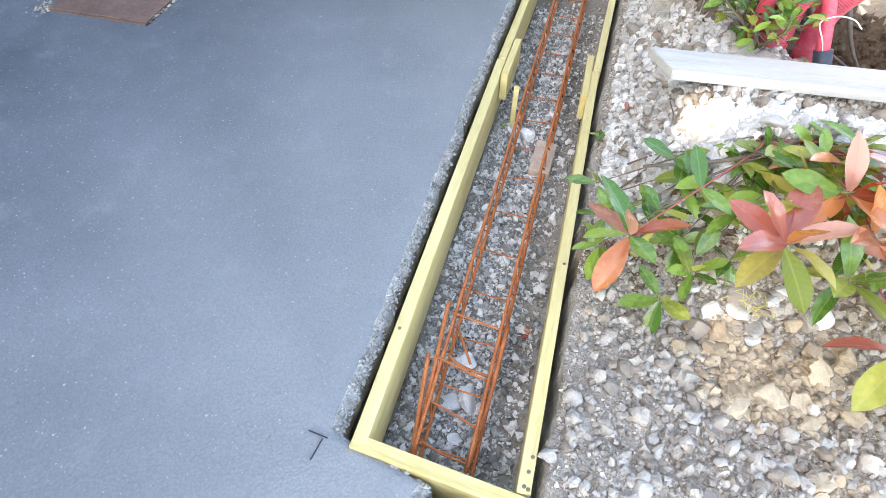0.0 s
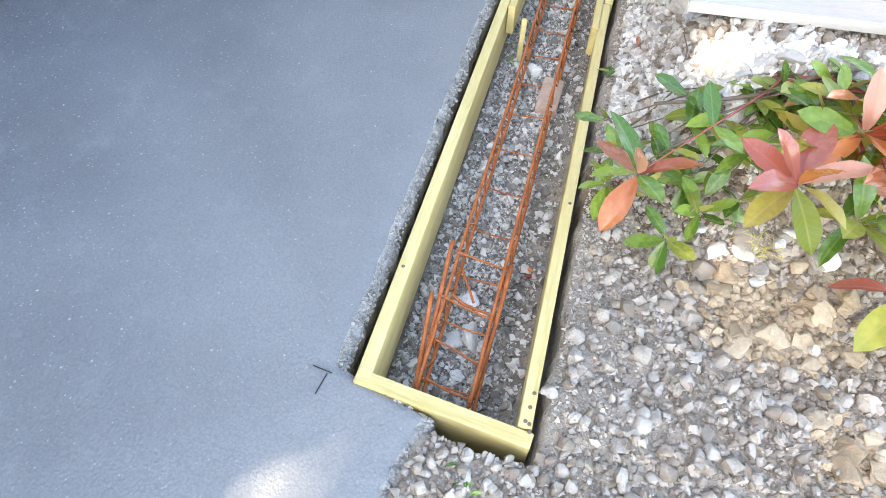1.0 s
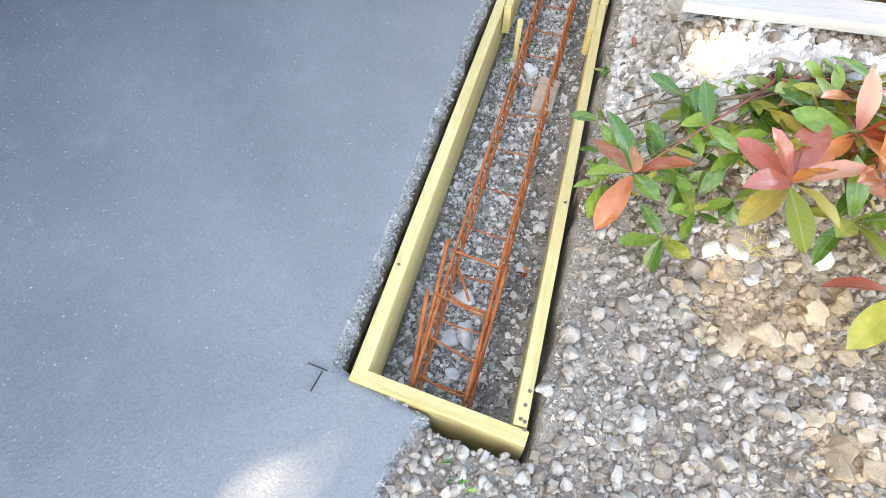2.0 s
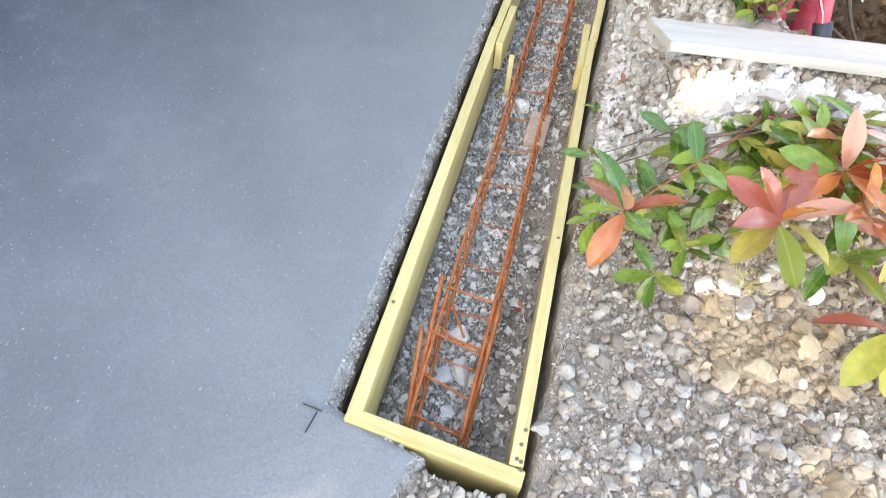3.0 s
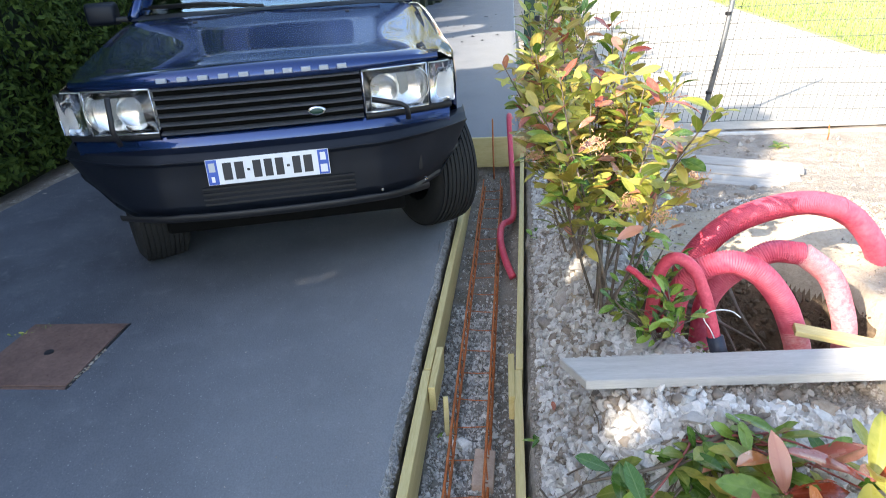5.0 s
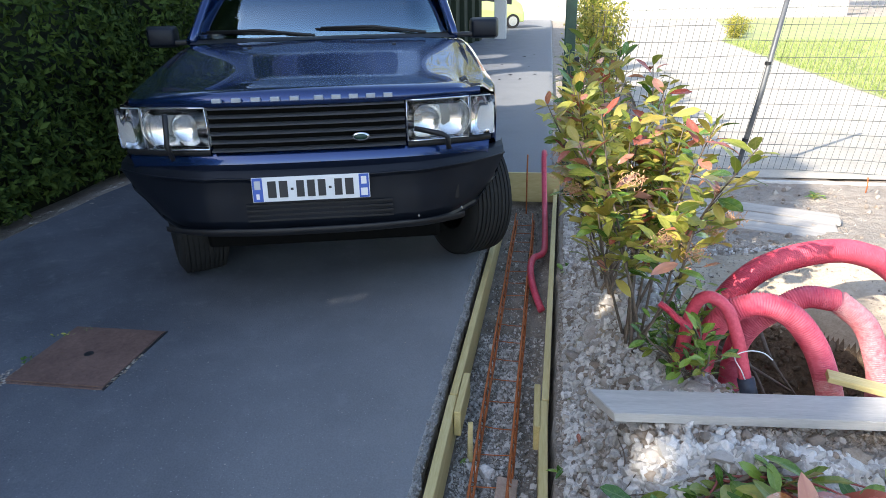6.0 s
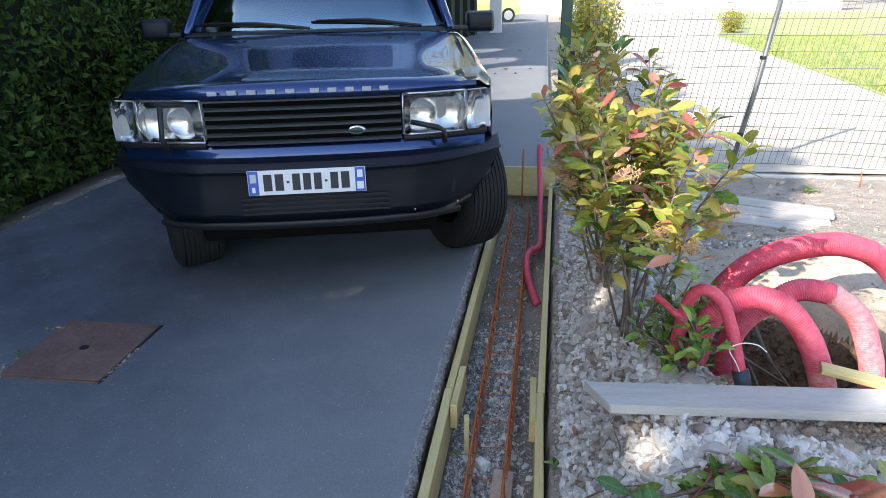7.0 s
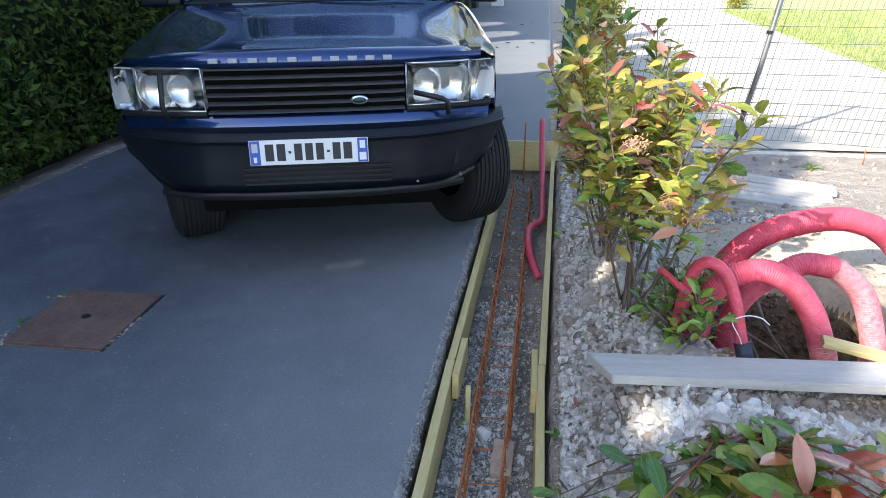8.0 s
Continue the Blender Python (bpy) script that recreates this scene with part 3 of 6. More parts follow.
def cage():
    t = thing("rebar_cage", "rusty orange steel reinforcement cage lying in the trench", "rebar cage")
    rng = random.Random(4)

    def sway(y, k):
        return 0.004 * wob(k * 3.1, y, 1.4)

    for k, x0 in ((0, 0.122), (1, 0.248)):
        for z, dx in ((-0.072, 0.0), (-0.128, 0.010)):
            pts = [(x0 + dx + 0.014 * smooth_step(0.3, 4, y) + sway(y, k), y, z + 0.006 * wob(y, k, 1.1)) for y in [0.05 + 0.245 * i for i in range(17)]]
            bar("long_bar", pts, 0.0048, t)
        # thin lacing between the two bars
        pts = []
        y = 0.10
        while y < 3.9:
            pts.append((x0 + 0.014 * smooth_step(0.3, 4, y) + sway(y, k), y, -0.070))
            pts.append((x0 + 0.010 + 0.014 * smooth_step(0.3, 4, y) + sway(y, k), y + 0.055, -0.130))
            y += 0.11
        bar("lacing_wire", pts, 0.0028, t, 1)
    y = 0.09
    while y < 4.0:
        a, b = 0.118 + 0.014 * smooth_step(0.3, 4, y), 0.256 + 0.014 * smooth_step(0.3, 4, y)
        j = rng.uniform(-0.012, 0.012)
        z = -0.136 if y > 0.3 else -0.10
        bar("cross_wire", [(a, y, z), ((a + b) / 2, y + j, z - 0.003), (b, y + j * 1.5, z)], 0.0022, t, 3)
        y += 0.165
    # the raised end hoops
    bar("hoop", [(0.112, 0.44, -0.062), (0.18, 0.432, -0.066), (0.256, 0.425, -0.072)], 0.003, t, 3)
    bar("hoop", [(0.104, 0.30, -0.060), (0.18, 0.285, -0.070), (0.254, 0.27, -0.074)], 0.0026, t, 3)
    bar("hoop", [(0.110, 0.19, -0.075), (0.18, 0.175, -0.085), (0.252, 0.15, -0.085)], 0.0026, t, 3)
    bar("hoop", [(0.118, 0.095, -0.085), (0.18, 0.078, -0.098), (0.250, 0.068, -0.095)], 0.0026, t, 3)


cage()
loose = thing("loose_rebar", "short bent rusty bars tied to the cage end", "rebar")
bar("bent_bar", [(0.116, 0.055, -0.105), (0.100, 0.20, -0.075), (0.088, 0.300, -0.058)], 0.0058, loose)
bar("bent_bar", [(0.120, 0.060, -0.11), (0.112, 0.25, -0.075), (0.100, 0.44, -0.045), (0.104, 0.452, -0.05)], 0.0058, loose)
bar("bent_bar", [(0.13, 0.33, -0.09), (0.17, 0.315, -0.105), (0.25, 0.30, -0.10)], 0.004, loose)
bar("bent_bar", [(0.135, 0.42, -0.10), (0.19, 0.33, -0.11)], 0.0035, loose, 2)
bar("bent_bar", [(0.243, 0.06, -0.12), (0.258, 0.25, -0.085), (0.262, 0.44, -0.070)], 0.0060, loose)
upright = thing("upright_rebar", "single rusty bar standing at the trench end", "rebar")
bar("bar", [(0.205, 4.22, -0.17), (0.203, 4.22, 0.10), (0.204, 4.22, 0.31)], 0.006, upright)

# ---- rubble ----
SHAPES = [stone_mesh("stone", i, STONE_ONE, 18, 3, 0.46) for i in range(10)]
SHAPES_BROWN = [stone_mesh("clod", 20 + i, STONE_BROWN, 20, 3, 0.46) for i in range(5)]
SHAPES_CLAY = [stone_mesh("clay_lump", 40 + i, CLAY_ONE, 16, 3, 0.6) for i in range(5)]
SMALL = [stone_mesh("pebble", 60 + i, STONE, 22, 0) for i in range(14)]
SHAPES_PALE = [stone_mesh("block", 140 + i, STONE_PALE, 12, 3, 0.4) for i in range(4)]
LOW = [stone_mesh("grit", 80 + i, STONE, 9, 0) for i in range(8)]

rng = random.Random(11)


def in_pit(x, y):
    return math.hypot((x - PIT_X) / PIT_A, (y - PIT_Y) / PIT_B) < 1.0


def under_plank(x, y):
    return x > 0.46 and 0.99 < y - 0.052 * (x - 0.48) < 1.17


def clay_patch(x, y):
    return math.exp(-((x - 0.86) / 0.16) ** 2 - ((y - 0.40) / 0.13) ** 2) + 0.8 * math.exp(-((x - 1.02) / 0.10) ** 2 - ((y - 0.12) / 0.10) ** 2)


spots = []
while len(spots) < 17000:
    x, y = 0.40 + 2.4 * rng.random() ** 1.5, rng.uniform(-0.55, 4.6)
    if x < right_line(y) + 0.055 or in_pit(x, y) or sandy(x, y):
        continue
    if clay_patch(x, y) > 0.35 and rng.random() < 0.8:
        continue
    keep = 0.35 + 0.9 * smooth_step(-0.3, 0.4, wob(x, y, 3, 4))
    if x < right_line(y) + 0.20 and 0 < y < 0.75:
        keep *= 0.35
    if math.hypot((x - 0.60) / 0.27, (y - 0.72) / 0.17) < 0.9:
        keep *= 0.3
    if y > 2.6 and x > 1.1:
        keep *= 0.07
    if rng.random() > keep:
        continue
    s = min(0.024, 0.0026 + 0.0048 * rng.expovariate(1.0))
    spots.append((x, y, soil_height(x, y) + s * 0.35, s))
tagged(new("gravel", joined_stones("gravel", spots, SMALL, STONE)), "loose pale limestone chippings strewn over the soil", "gravel", kind="stuff")
spots = []
while len(spots) < 42000:
    x, y = 0.40 + 1.7 * rng.random() ** 1.4, rng.uniform(-0.55, 2.9)
    if x < right_line(y) + 0.03 or in_pit(x, y) or sandy(x, y) and rng.random() < 0.8:
        continue
    if clay_patch(x, y) > 0.3:
        continue
    s = 0.0022 + 0.0022 * rng.expovariate(1.0)
    spots.append((x, y, soil_height(x, y) + min(s, 0.012) * 0.25, min(s, 0.012)))
tagged(new("soil_crumbs", joined_stones("soil_crumbs", spots, LOW, CRUMB)), "fine warm grey crumbs of dug soil", "crumbs", kind="stuff")
CHUNKS = [stone_mesh("chunk", 100 + i, STONE, 16, 1, 0.55) for i in range(12)]
spots = []
while len(spots) < 4600:
    x, y = 0.42 + 1.5 * rng.random() ** 1.2, rng.uniform(-0.55, 2.6)
    if x < right_line(y) + 0.06 or in_pit(x, y) or clay_patch(x, y) > 0.45 or under_plank(x, y) or sandy(x, y):
        continue
    heap = math.exp(-((x - 0.86) / 0.58) ** 2 - ((y - 0.98) / 0.26) ** 2)
    if rng.random() > 0.16 + heap:
        continue
    s = rng.uniform(0.008, 0.017) * (1 + 1.1 * heap * rng.random())
    spots.append((x, y, soil_height(x, y) + s * 0.3, s))
while len(spots) < 10000:
    y = rng.uniform(0.86, 4.2)
    x = right_line(y) + 0.06 + 0.45 * rng.random() ** 1.3
    s = rng.uniform(0.006, 0.021)
    spots.append((x, y, soil_height(x, y) + s * 0.5, s))
while len(spots) < 15500:
    x, y = 0.50 + 1.0 * rng.random() ** 1.1, rng.uniform(-0.45, 0.70)
    if x < right_line(y) + 0.10 + 0.10 * rng.random() or clay_patch(x, y) > 0.6:
        continue
    s = 0.0045 + 0.0035 * rng.expovariate(1.0)
    spots.append((x, y, soil_height(x, y) + s * 0.25, min(s, 0.02)))
pale = [q for q in spots if q[1] > 0.72 + 0.08 * wob(q[0], q[1], 5)]
dusty = [q for q in spots if q[1] <= 0.72 + 0.08 * wob(q[0], q[1], 5)]
tagged(new("rubble", joined_stones("rubble", pale, CHUNKS, STONE_WHITE)), "broken grey-white limestone rubble heaped on the bank", "rubble", kind="stuff")
tagged(new("rubble", joined_stones("rubble", dusty, CHUNKS, STONE)), "dusty broken stones bedded in the soil", "rubble", kind="stuff")
spots = []
while len(spots) < 3200:
    y = -0.5 + 4.8 * rng.random() ** 1.5
    e = asphalt_edge(y)
    d = rng.random()
    s = rng.uniform(0.003, 0.009)
    spots.append((e + 0.002 + 0.026 * d, y, -0.002 - 0.020 * d ** 1.5, s))
tagged(new("asphalt_crumbs", joined_stones("asphalt_crumbs", spots, LOW, ASPHALT_EDGE)), "grey crumbs along the broken asphalt edge", "crumbs", kind="stuff")
spots = []
while len(spots) < 1800:
    x, y = rng.uniform(0.03, 0.45), -0.045 - 0.5 * rng.random()
    if x < asphalt_edge(y) + 0.03:
        continue
    s = 0.003 + 0.004 * rng.expovariate(1.0)
    spots.append((x, y, soil_height(x, y) + s * 0.3, min(s, 0.015)))
tagged(new("gravel", joined_stones("gravel", spots, SMALL, STONE)), "fine pale chippings beside the near trench end", "gravel", kind="stuff")
spots = []
while len(spots) < 22000:
    y = 0.02 + (2.3 if rng.random() < 0.85 else 4.3) * rng.random() ** 1.2
    x = rng.uniform(left_line(y) + 0.04, right_line(y) - 0.035)
    if x > right_line(y) - 0.11 and rng.random() < 0.75:
        continue
    s = min(0.014, 0.0028 + 0.0030 * rng.expovariate(1.0))
    spots.append((x, y, soil_height(x, y) + s * 0.4, s))
tagged(new("gravel", joined_stones("gravel", spots, LOW, GRAVEL_DARK)), "grey crushed gravel covering the trench bottom", "gravel", kind="stuff")
spots = []
while len(spots) < 420:
    y = 0.02 + 2.2 * rng.random() ** 1.2
    x = rng.uniform(left_line(y) + 0.04, right_line(y) - 0.05)
    s = rng.uniform(0.007, 0.020)
    spots.append((x, y, soil_height(x, y) + s * 0.4, s))
tagged(new("rubble", joined_stones("rubble", spots, CHUNKS, GRAVEL_DARK)), "larger grey stones lying in the trench", "rubble", kind="stuff")


spots = []
while len(spots) < 3000:
    x, y = rng.uniform(0.75, 1.7), rng.uniform(1.2, 2.15)
    if not in_pit(x, y) or sandy(x, y):
        continue
    s = 0.005 + 0.006 * rng.expovariate(1.0)
    spots.append((x, y, soil_height(x, y) + min(s, 0.03) * 0.3, min(s, 0.03)))
tagged(new("earth_clods", joined_stones("earth_clods", spots, SMALL, EARTH)), "crumbling brown earth clods lining the open pit", "clods", kind="stuff")


def stone(kinds, x, y, s, z=None, name="stone", label="", flat=0.75, group="stones lying on the soil", cat="stone"):
    ob = new(name, kinds[rng.randrange(len(kinds))])
    h = soil_height(x, y) if z is None else z
    ob.matrix_world = Matrix.Translation((x, y, h + s * flat * 0.45)) @ Matrix.Rotation(rng.uniform(0, 6.28), 4, "Z") @ pose(0, 0, 0, rng.uniform(-20, 20), rng.uniform(-20, 20), 0) @ Matrix.Diagonal((s * rng.uniform(0.85, 1.25), s * rng.uniform(0.8, 1.1), s * flat, 1))
    return tagged(ob, label, cat, group)


count = 0
while count < 290:
    x, y = 0.44 + 1.5 * rng.random() ** 1.25, rng.uniform(-0.5, 2.0)
    if x < right_line(y) + 0.06 or in_pit(x, y) or clay_patch(x, y) > 0.5 or under_plank(x, y) or sandy(x, y):
        continue
    heap = math.exp(-((x - 0.86) / 0.58) ** 2 - ((y - 0.98) / 0.26) ** 2)
    if rng.random() > 0.3 + heap:
        continue
    s = rng.uniform(0.011, 0.024) * (1 + 0.9 * heap)
    brown = rng.random() < 0.28 - 0.2 * heap
    stone(SHAPES_BROWN if brown else SHAPES_PALE if heap > 0.35 and count % 3 else SHAPES, x, y, s, label="brown stone lying in the rubble" if brown else "pale angular limestone lump in the rubble")
    count += 1
for k in range(80):
    a, r = rng.uniform(0, 6.28), rng.random() ** 0.6
    x, y = 0.87 + 0.23 * r * math.cos(a), 0.42 + 0.15 * r * math.sin(a)
    if k > 58:
        x, y = 1.02 + 0.09 * r * math.cos(a), 0.13 + 0.08 * r * math.sin(a)
    stone(SHAPES_CLAY, x, y, min(0.045, 0.010 + 0.013 * rng.expovariate(1.0)), name="clay_lump", label="crumbling ochre clay lump on the soil", flat=0.55, group="clay lumps", cat="clay lump")
spots = []
while len(spots) < 1500:
    x, y = rng.uniform(0.6, 1.3), rng.uniform(-0.1, 0.7)
    if clay_patch(x, y) < rng.uniform(0.25, 0.8):
        continue
    s = 0.003 + 0.004 * rng.expovariate(1.0)
    spots.append((x, y, soil_height(x, y) + s * 0.3, min(s, 0.016)))
tagged(new("clay_crumbs", joined_stones("clay_crumbs", spots, SMALL, CLAY)), "ochre clay crumbs spread over the soil", "clay", kind="stuff")
for x, y, s, k, lab in ((0.215, 0.255, 0.050, 2, "large pale limestone under the rebar cage"), (0.160, 0.235, 0.042, 2, "pale stone under the rebar cage"), (0.175, 0.355, 0.036, 2, "pale stone in the trench"),
                        (0.198, 0.145, 0.030, 2, "small pale stone in the trench"), (0.085, 0.265, 0.028, 1, "dark stone at the trench side"), (0.172, 1.33, 0.050, 2, "broken pale concrete lump in the trench"),
                        (0.135, 1.345, 0.035, 2, "pale concrete lump in the trench"), (0.29, 0.33, 0.018, 0, "small grey stone in the trench"), (0.300, 0.40, 0.014, 0, "small white stone in the trench")):
    stone((SHAPES, SHAPES_BROWN, SHAPES_PALE)[k], x, y, s, label=lab, group="stones in the trench")
for x, y, r in ((0.74, 0.54, 0.046), (0.80, 0.56, 0.040), (0.87, 0.60, 0.034), (0.98, 0.58, 0.048), (0.91, 0.63, 0.030), (0.69, 0.60, 0.028), (0.84, 0.50, 0.022)):
    stone(SHAPES_PALE, x, y, r, label="pale broken concrete lump at the shrub's foot", group="concrete lumps by the shrub")
stone(SHAPES, 0.405, 0.088, 0.021, z=0.004, label="white pebble lodged beside the form board")
for x, y, s, k in ((0.64, -0.30, 0.055, 0), (0.80, 0.60, 0.045, 0), (0.72, 0.50, 0.040, 0), (0.97, 0.57, 0.042, 0), (0.84, 0.53, 0.032, 0), (1.42, 1.02, 0.14, 2), (1.30, 0.62, 0.05, 0), (1.12, 0.62, 0.045, 0),
                   (1.25, 0.30, 0.04, 0), (0.92, -0.02, 0.045, 1), (1.06, -0.18, 0.07, 1), (0.75, -0.10, 0.034, 1), (0.57, -0.26, 0.04, 1), (0.58, 0.02, 0.020, 1), (0.60, 2.35, 0.06, 0), (0.68, 2.48, 0.05, 0), (0.52, 2.28, 0.05, 0),
                   (0.93, 1.62, 0.05, 0), (0.86, 1.68, 0.06, 0), (0.80, 1.62, 0.04, 0), (0.62, 1.72, 0.05, 0), (1.9, 1.3, 0.10, 0), (1.75, 0.7, 0.07, 0), (0.9, 1.2, 0.03, 2), (0.72, 1.28, 0.036, 0), (1.12, 1.22, 0.04, 0)):
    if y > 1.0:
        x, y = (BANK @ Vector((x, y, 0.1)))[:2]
    if under_plank(x, y):
        continue
    stone((SHAPES, SHAPES_BROWN, SHAPES_CLAY)[k], x, y, s, label=("large pale limestone lump on the soil", "large brown stone bedded in the soil", "large sandy boulder on the soil")[k], flat=0.6)
for x, y in ((0.566, 0.10), (0.655, -0.24), (0.70, 0.23)):
    stone(SHAPES, x, y, 0.014, name="tile_shard", label="small red-brown tile shard on the soil", cat="shard", group="tile shards").data = SHAPES[0]

bm = bmesh.new()
box(bm, -0.036, 0.036, -0.082, 0.082, 0.0, 0.05, 0.005)
for v in bm.verts:
    v.co += Vector((0.006 * wob(v.co.y, v.co.z, 20), 0.010 * wob(v.co.x, v.co.z, 14, 3), 0.004 * wob(v.co.x, v.co.y, 15)))
brick = part("brick_piece", bm, BRICK, None)
brick.matrix_world = pose(0.243, 1.205, -0.172, 0, 4, -2)
tagged(brick, "broken dusty pink brick lying in the trench", "brick")


# ---- plants ----
def leaf_mesh(name, material, length=0.1, width=0.036, bend=0.25, fold=0.35):
    V, F = [], []
    n = 7
    for i in range(n + 1):
        t = i / n
        wd = width * (math.sin(math.pi * min(1, t * 0.97 + 0.03)) ** 0.72) * (0.70 + 0.46 * t)
        z = -bend * length * t * t
        for k in (-1, -0.5, 0, 0.5, 1):
            V.append((k * wd / 2, t * length, z + fold * abs(k) * wd / 2 + 0.0015 * math.sin(t * 15) * k))
    for i in range(n):
        for k in range(4):
            a = i * 5 + k
            F.append((a, a + 1, a + 6, a + 5))
    return mesh_of(name, V, F, material, True)


LEAVES = {}
for key, m in (("green", LEAF_GREEN), ("lime", LEAF_LIME), ("red", LEAF_RED), ("pink", LEAF_PINK), ("gold", LEAF_GOLD)):
    LEAVES[key] = [leaf_mesh("leaf", m, 0.1, wd, bd, fo) for wd, bd, fo in ((0.043, 0.18, 0.2), (0.039, 0.36, 0.3), (0.047, 0.05, 0.14))]


def leaf(kind, p, direction, size, parent, rng, roll=25):
    ob = new("leaf", LEAVES[kind][rng.randrange(3)])
    q = Vector(direction).normalized().to_track_quat("Y", "Z").to_matrix().to_4x4()
    ob.parent = parent
    ob.matrix_basis = Matrix.Translation(p) @ q @ Matrix.Rotation(radians(rng.uniform(-roll, roll)), 4, "Y") @ Matrix.Diagonal((size, size, size, 1))
    return ob


def rosette(p, axis, count, kinds, size, parent, rng, open_=(25, 108)):
    """A whorl of leaves at a shoot's tip."""
    axis = Vector(axis).normalized()
    side = axis.orthogonal().normalized()
    for k in range(count):
        a = k * 2.4 + rng.uniform(-0.3, 0.3)
        tilt = radians(open_[0] + (open_[1] - open_[0]) * (k / max(1, count - 1)))
        d = axis * math.cos(tilt) + (side * math.cos(a) + axis.cross(side) * math.sin(a)) * math.sin(tilt)
        leaf(rng.choice(kinds), Vector(p) + d * 0.006 - axis * 0.004 * k, d, size * rng.uniform(0.74, 1.12), parent, rng)


def low_shrub():
    rng = random.Random(8)
    t = thing("photinia_shrub", "low photinia shrub with glossy green and coppery red leaves", "shrub")
    root = Vector((0.88, 0.90, soil_height(0.88, 0.90)))
    stems = [((0.49, 0.53, 0.30), "red"), ((0.80, 0.53, 0.36), "pink"), ((0.41, 0.80, 0.20), "green"), ((0.44, 0.69, 0.20), "green"), ((0.44, 0.60, 0.18), "green"), ((0.66, 0.80, 0.28), "lime"),
             ((0.71, 0.77, 0.24), "green"), ((0.66, 0.74, 0.20), "green"), ((0.67, 0.58, 0.17), "green"), ((0.60, 0.50, 0.14), "lime"), ((0.76, 0.65, 0.16), "green"), ((0.91, 0.87, 0.35), "gold"),
             ((0.85, 0.82, 0.29), "lime"), ((0.95, 0.52, 0.30), "lime"), ((0.98, 0.80, 0.36), "pink"), ((1.06, 0.38, 0.26), "pink"), ((0.54, 0.77, 0.19), "green"), ((0.80, 0.88, 0.22), "green"),
             ((1.04, 0.81, 0.35), "pink"), ((1.00, 0.62, 0.34), "red"), ((1.18, 0.77, 0.36), "pink"), ((1.08, 0.57, 0.33), "gold"), ((0.57, 0.70, 0.17), "green"), ((0.96, 0.90, 0.29), "lime"),
             ((0.62, 0.64, 0.20), "green"), ((1.25, 0.62, 0.36), "red"), ((1.33, 0.82, 0.36), "pink"), ((0.93, 0.68, 0.40), "red"), ((1.11, 0.70, 0.43), "pink"), ((0.88, 0.72, 0.32), "gold")]
    palette = {"green": ["green", "green", "green", "lime"], "lime": ["lime", "green", "lime"], "red": ["red", "green", "red", "green", "pink"], "pink": ["pink", "pink", "red", "gold", "lime"], "gold": ["gold", "gold", "lime", "pink"]}
    big = {"green": 0.85, "lime": 1.15, "red": 1.38, "pink": 1.48, "gold": 1.25}
    limb = [(1.05, 1.02, soil_height(1.05, 1.02) - 0.01), (0.97, 0.96, 0.32), (0.86, 0.90, 0.31), (0.72, 0.84, 0.27), (0.52, 0.84, 0.20)]
    part("trunk", tube("trunk", spline(limb, 6), lambda s: 0.009 - 0.005 * s, BARK, 8), BARK, t)
    part("limb", tube("limb", spline([(0.90, 0.92, 0.31), (0.94, 0.84, 0.31), (0.93, 0.74, 0.29)], 5), lambda s: 0.006 - 0.003 * s, BARK, 7), BARK, t)
    for tip, kind in stems:
        tip = Vector(tip)
        tip.z -= 0.05
        tip.z = max(tip.z, soil_height(tip.x, tip.y) + 0.04)
        h = root.lerp(tip, 0.25 + 0.25 * rng.random()) + Vector((0, rng.uniform(-0.03, 0.06), 0.04))
        h.z = max(h.z, soil_height(h.x, h.y) + 0.03)
        path = spline([root + Vector((rng.uniform(-0.12, 0.12), rng.uniform(-0.05, 0.08), 0.02)), h, tip], 6)
        part("twig", tube("twig", path, lambda s: 0.0042 - 0.0026 * s, TWIG_RED if kind in ("red", "pink") else BARK, 6), BARK, t)
        axis = (tip - h).normalized() * 0.5 + Vector((0, -0.25, 0.9))
        sparse = tip.y > 0.75
        rosette(tip, axis, 3 if sparse else rng.randint(5, 7) if kind in ("green", "lime") else rng.randint(7, 9), palette[kind], rng.uniform(0.9, 1.1) * big[kind], t, rng, (22, 104))
        for s in (0.78,) if sparse else (0.5, 0.78):
            p = path[int(s * (len(path) - 1))]
            for _ in range(2):
                a = rng.uniform(0, 6.28)
                leaf(rng.choice(("green", "green", "lime")), p, (math.cos(a), math.sin(a), rng.uniform(0.1, 0.9)), rng.uniform(0.7, 1.1), t, rng)
    # withered flower head
    bm = bmesh.new()
    for _ in range(60):
        p = Vector((0.78, 0.47, 0.17)) + Vector((rng.gauss(0, 0.022), rng.gauss(0, 0.018), rng.gauss(0, 0.012)))
        cyl(bm, p, p + Vector((rng.gauss(0, 0.01), rng.gauss(0, 0.01), rng.gauss(0.004, 0.008))), 0.0009, 0.0006, 4)
    tagged(part("flower_head", bm, FLOWER_YELLOW, t, "withered yellowish flower head"), kind="stuff")


low_shrub()


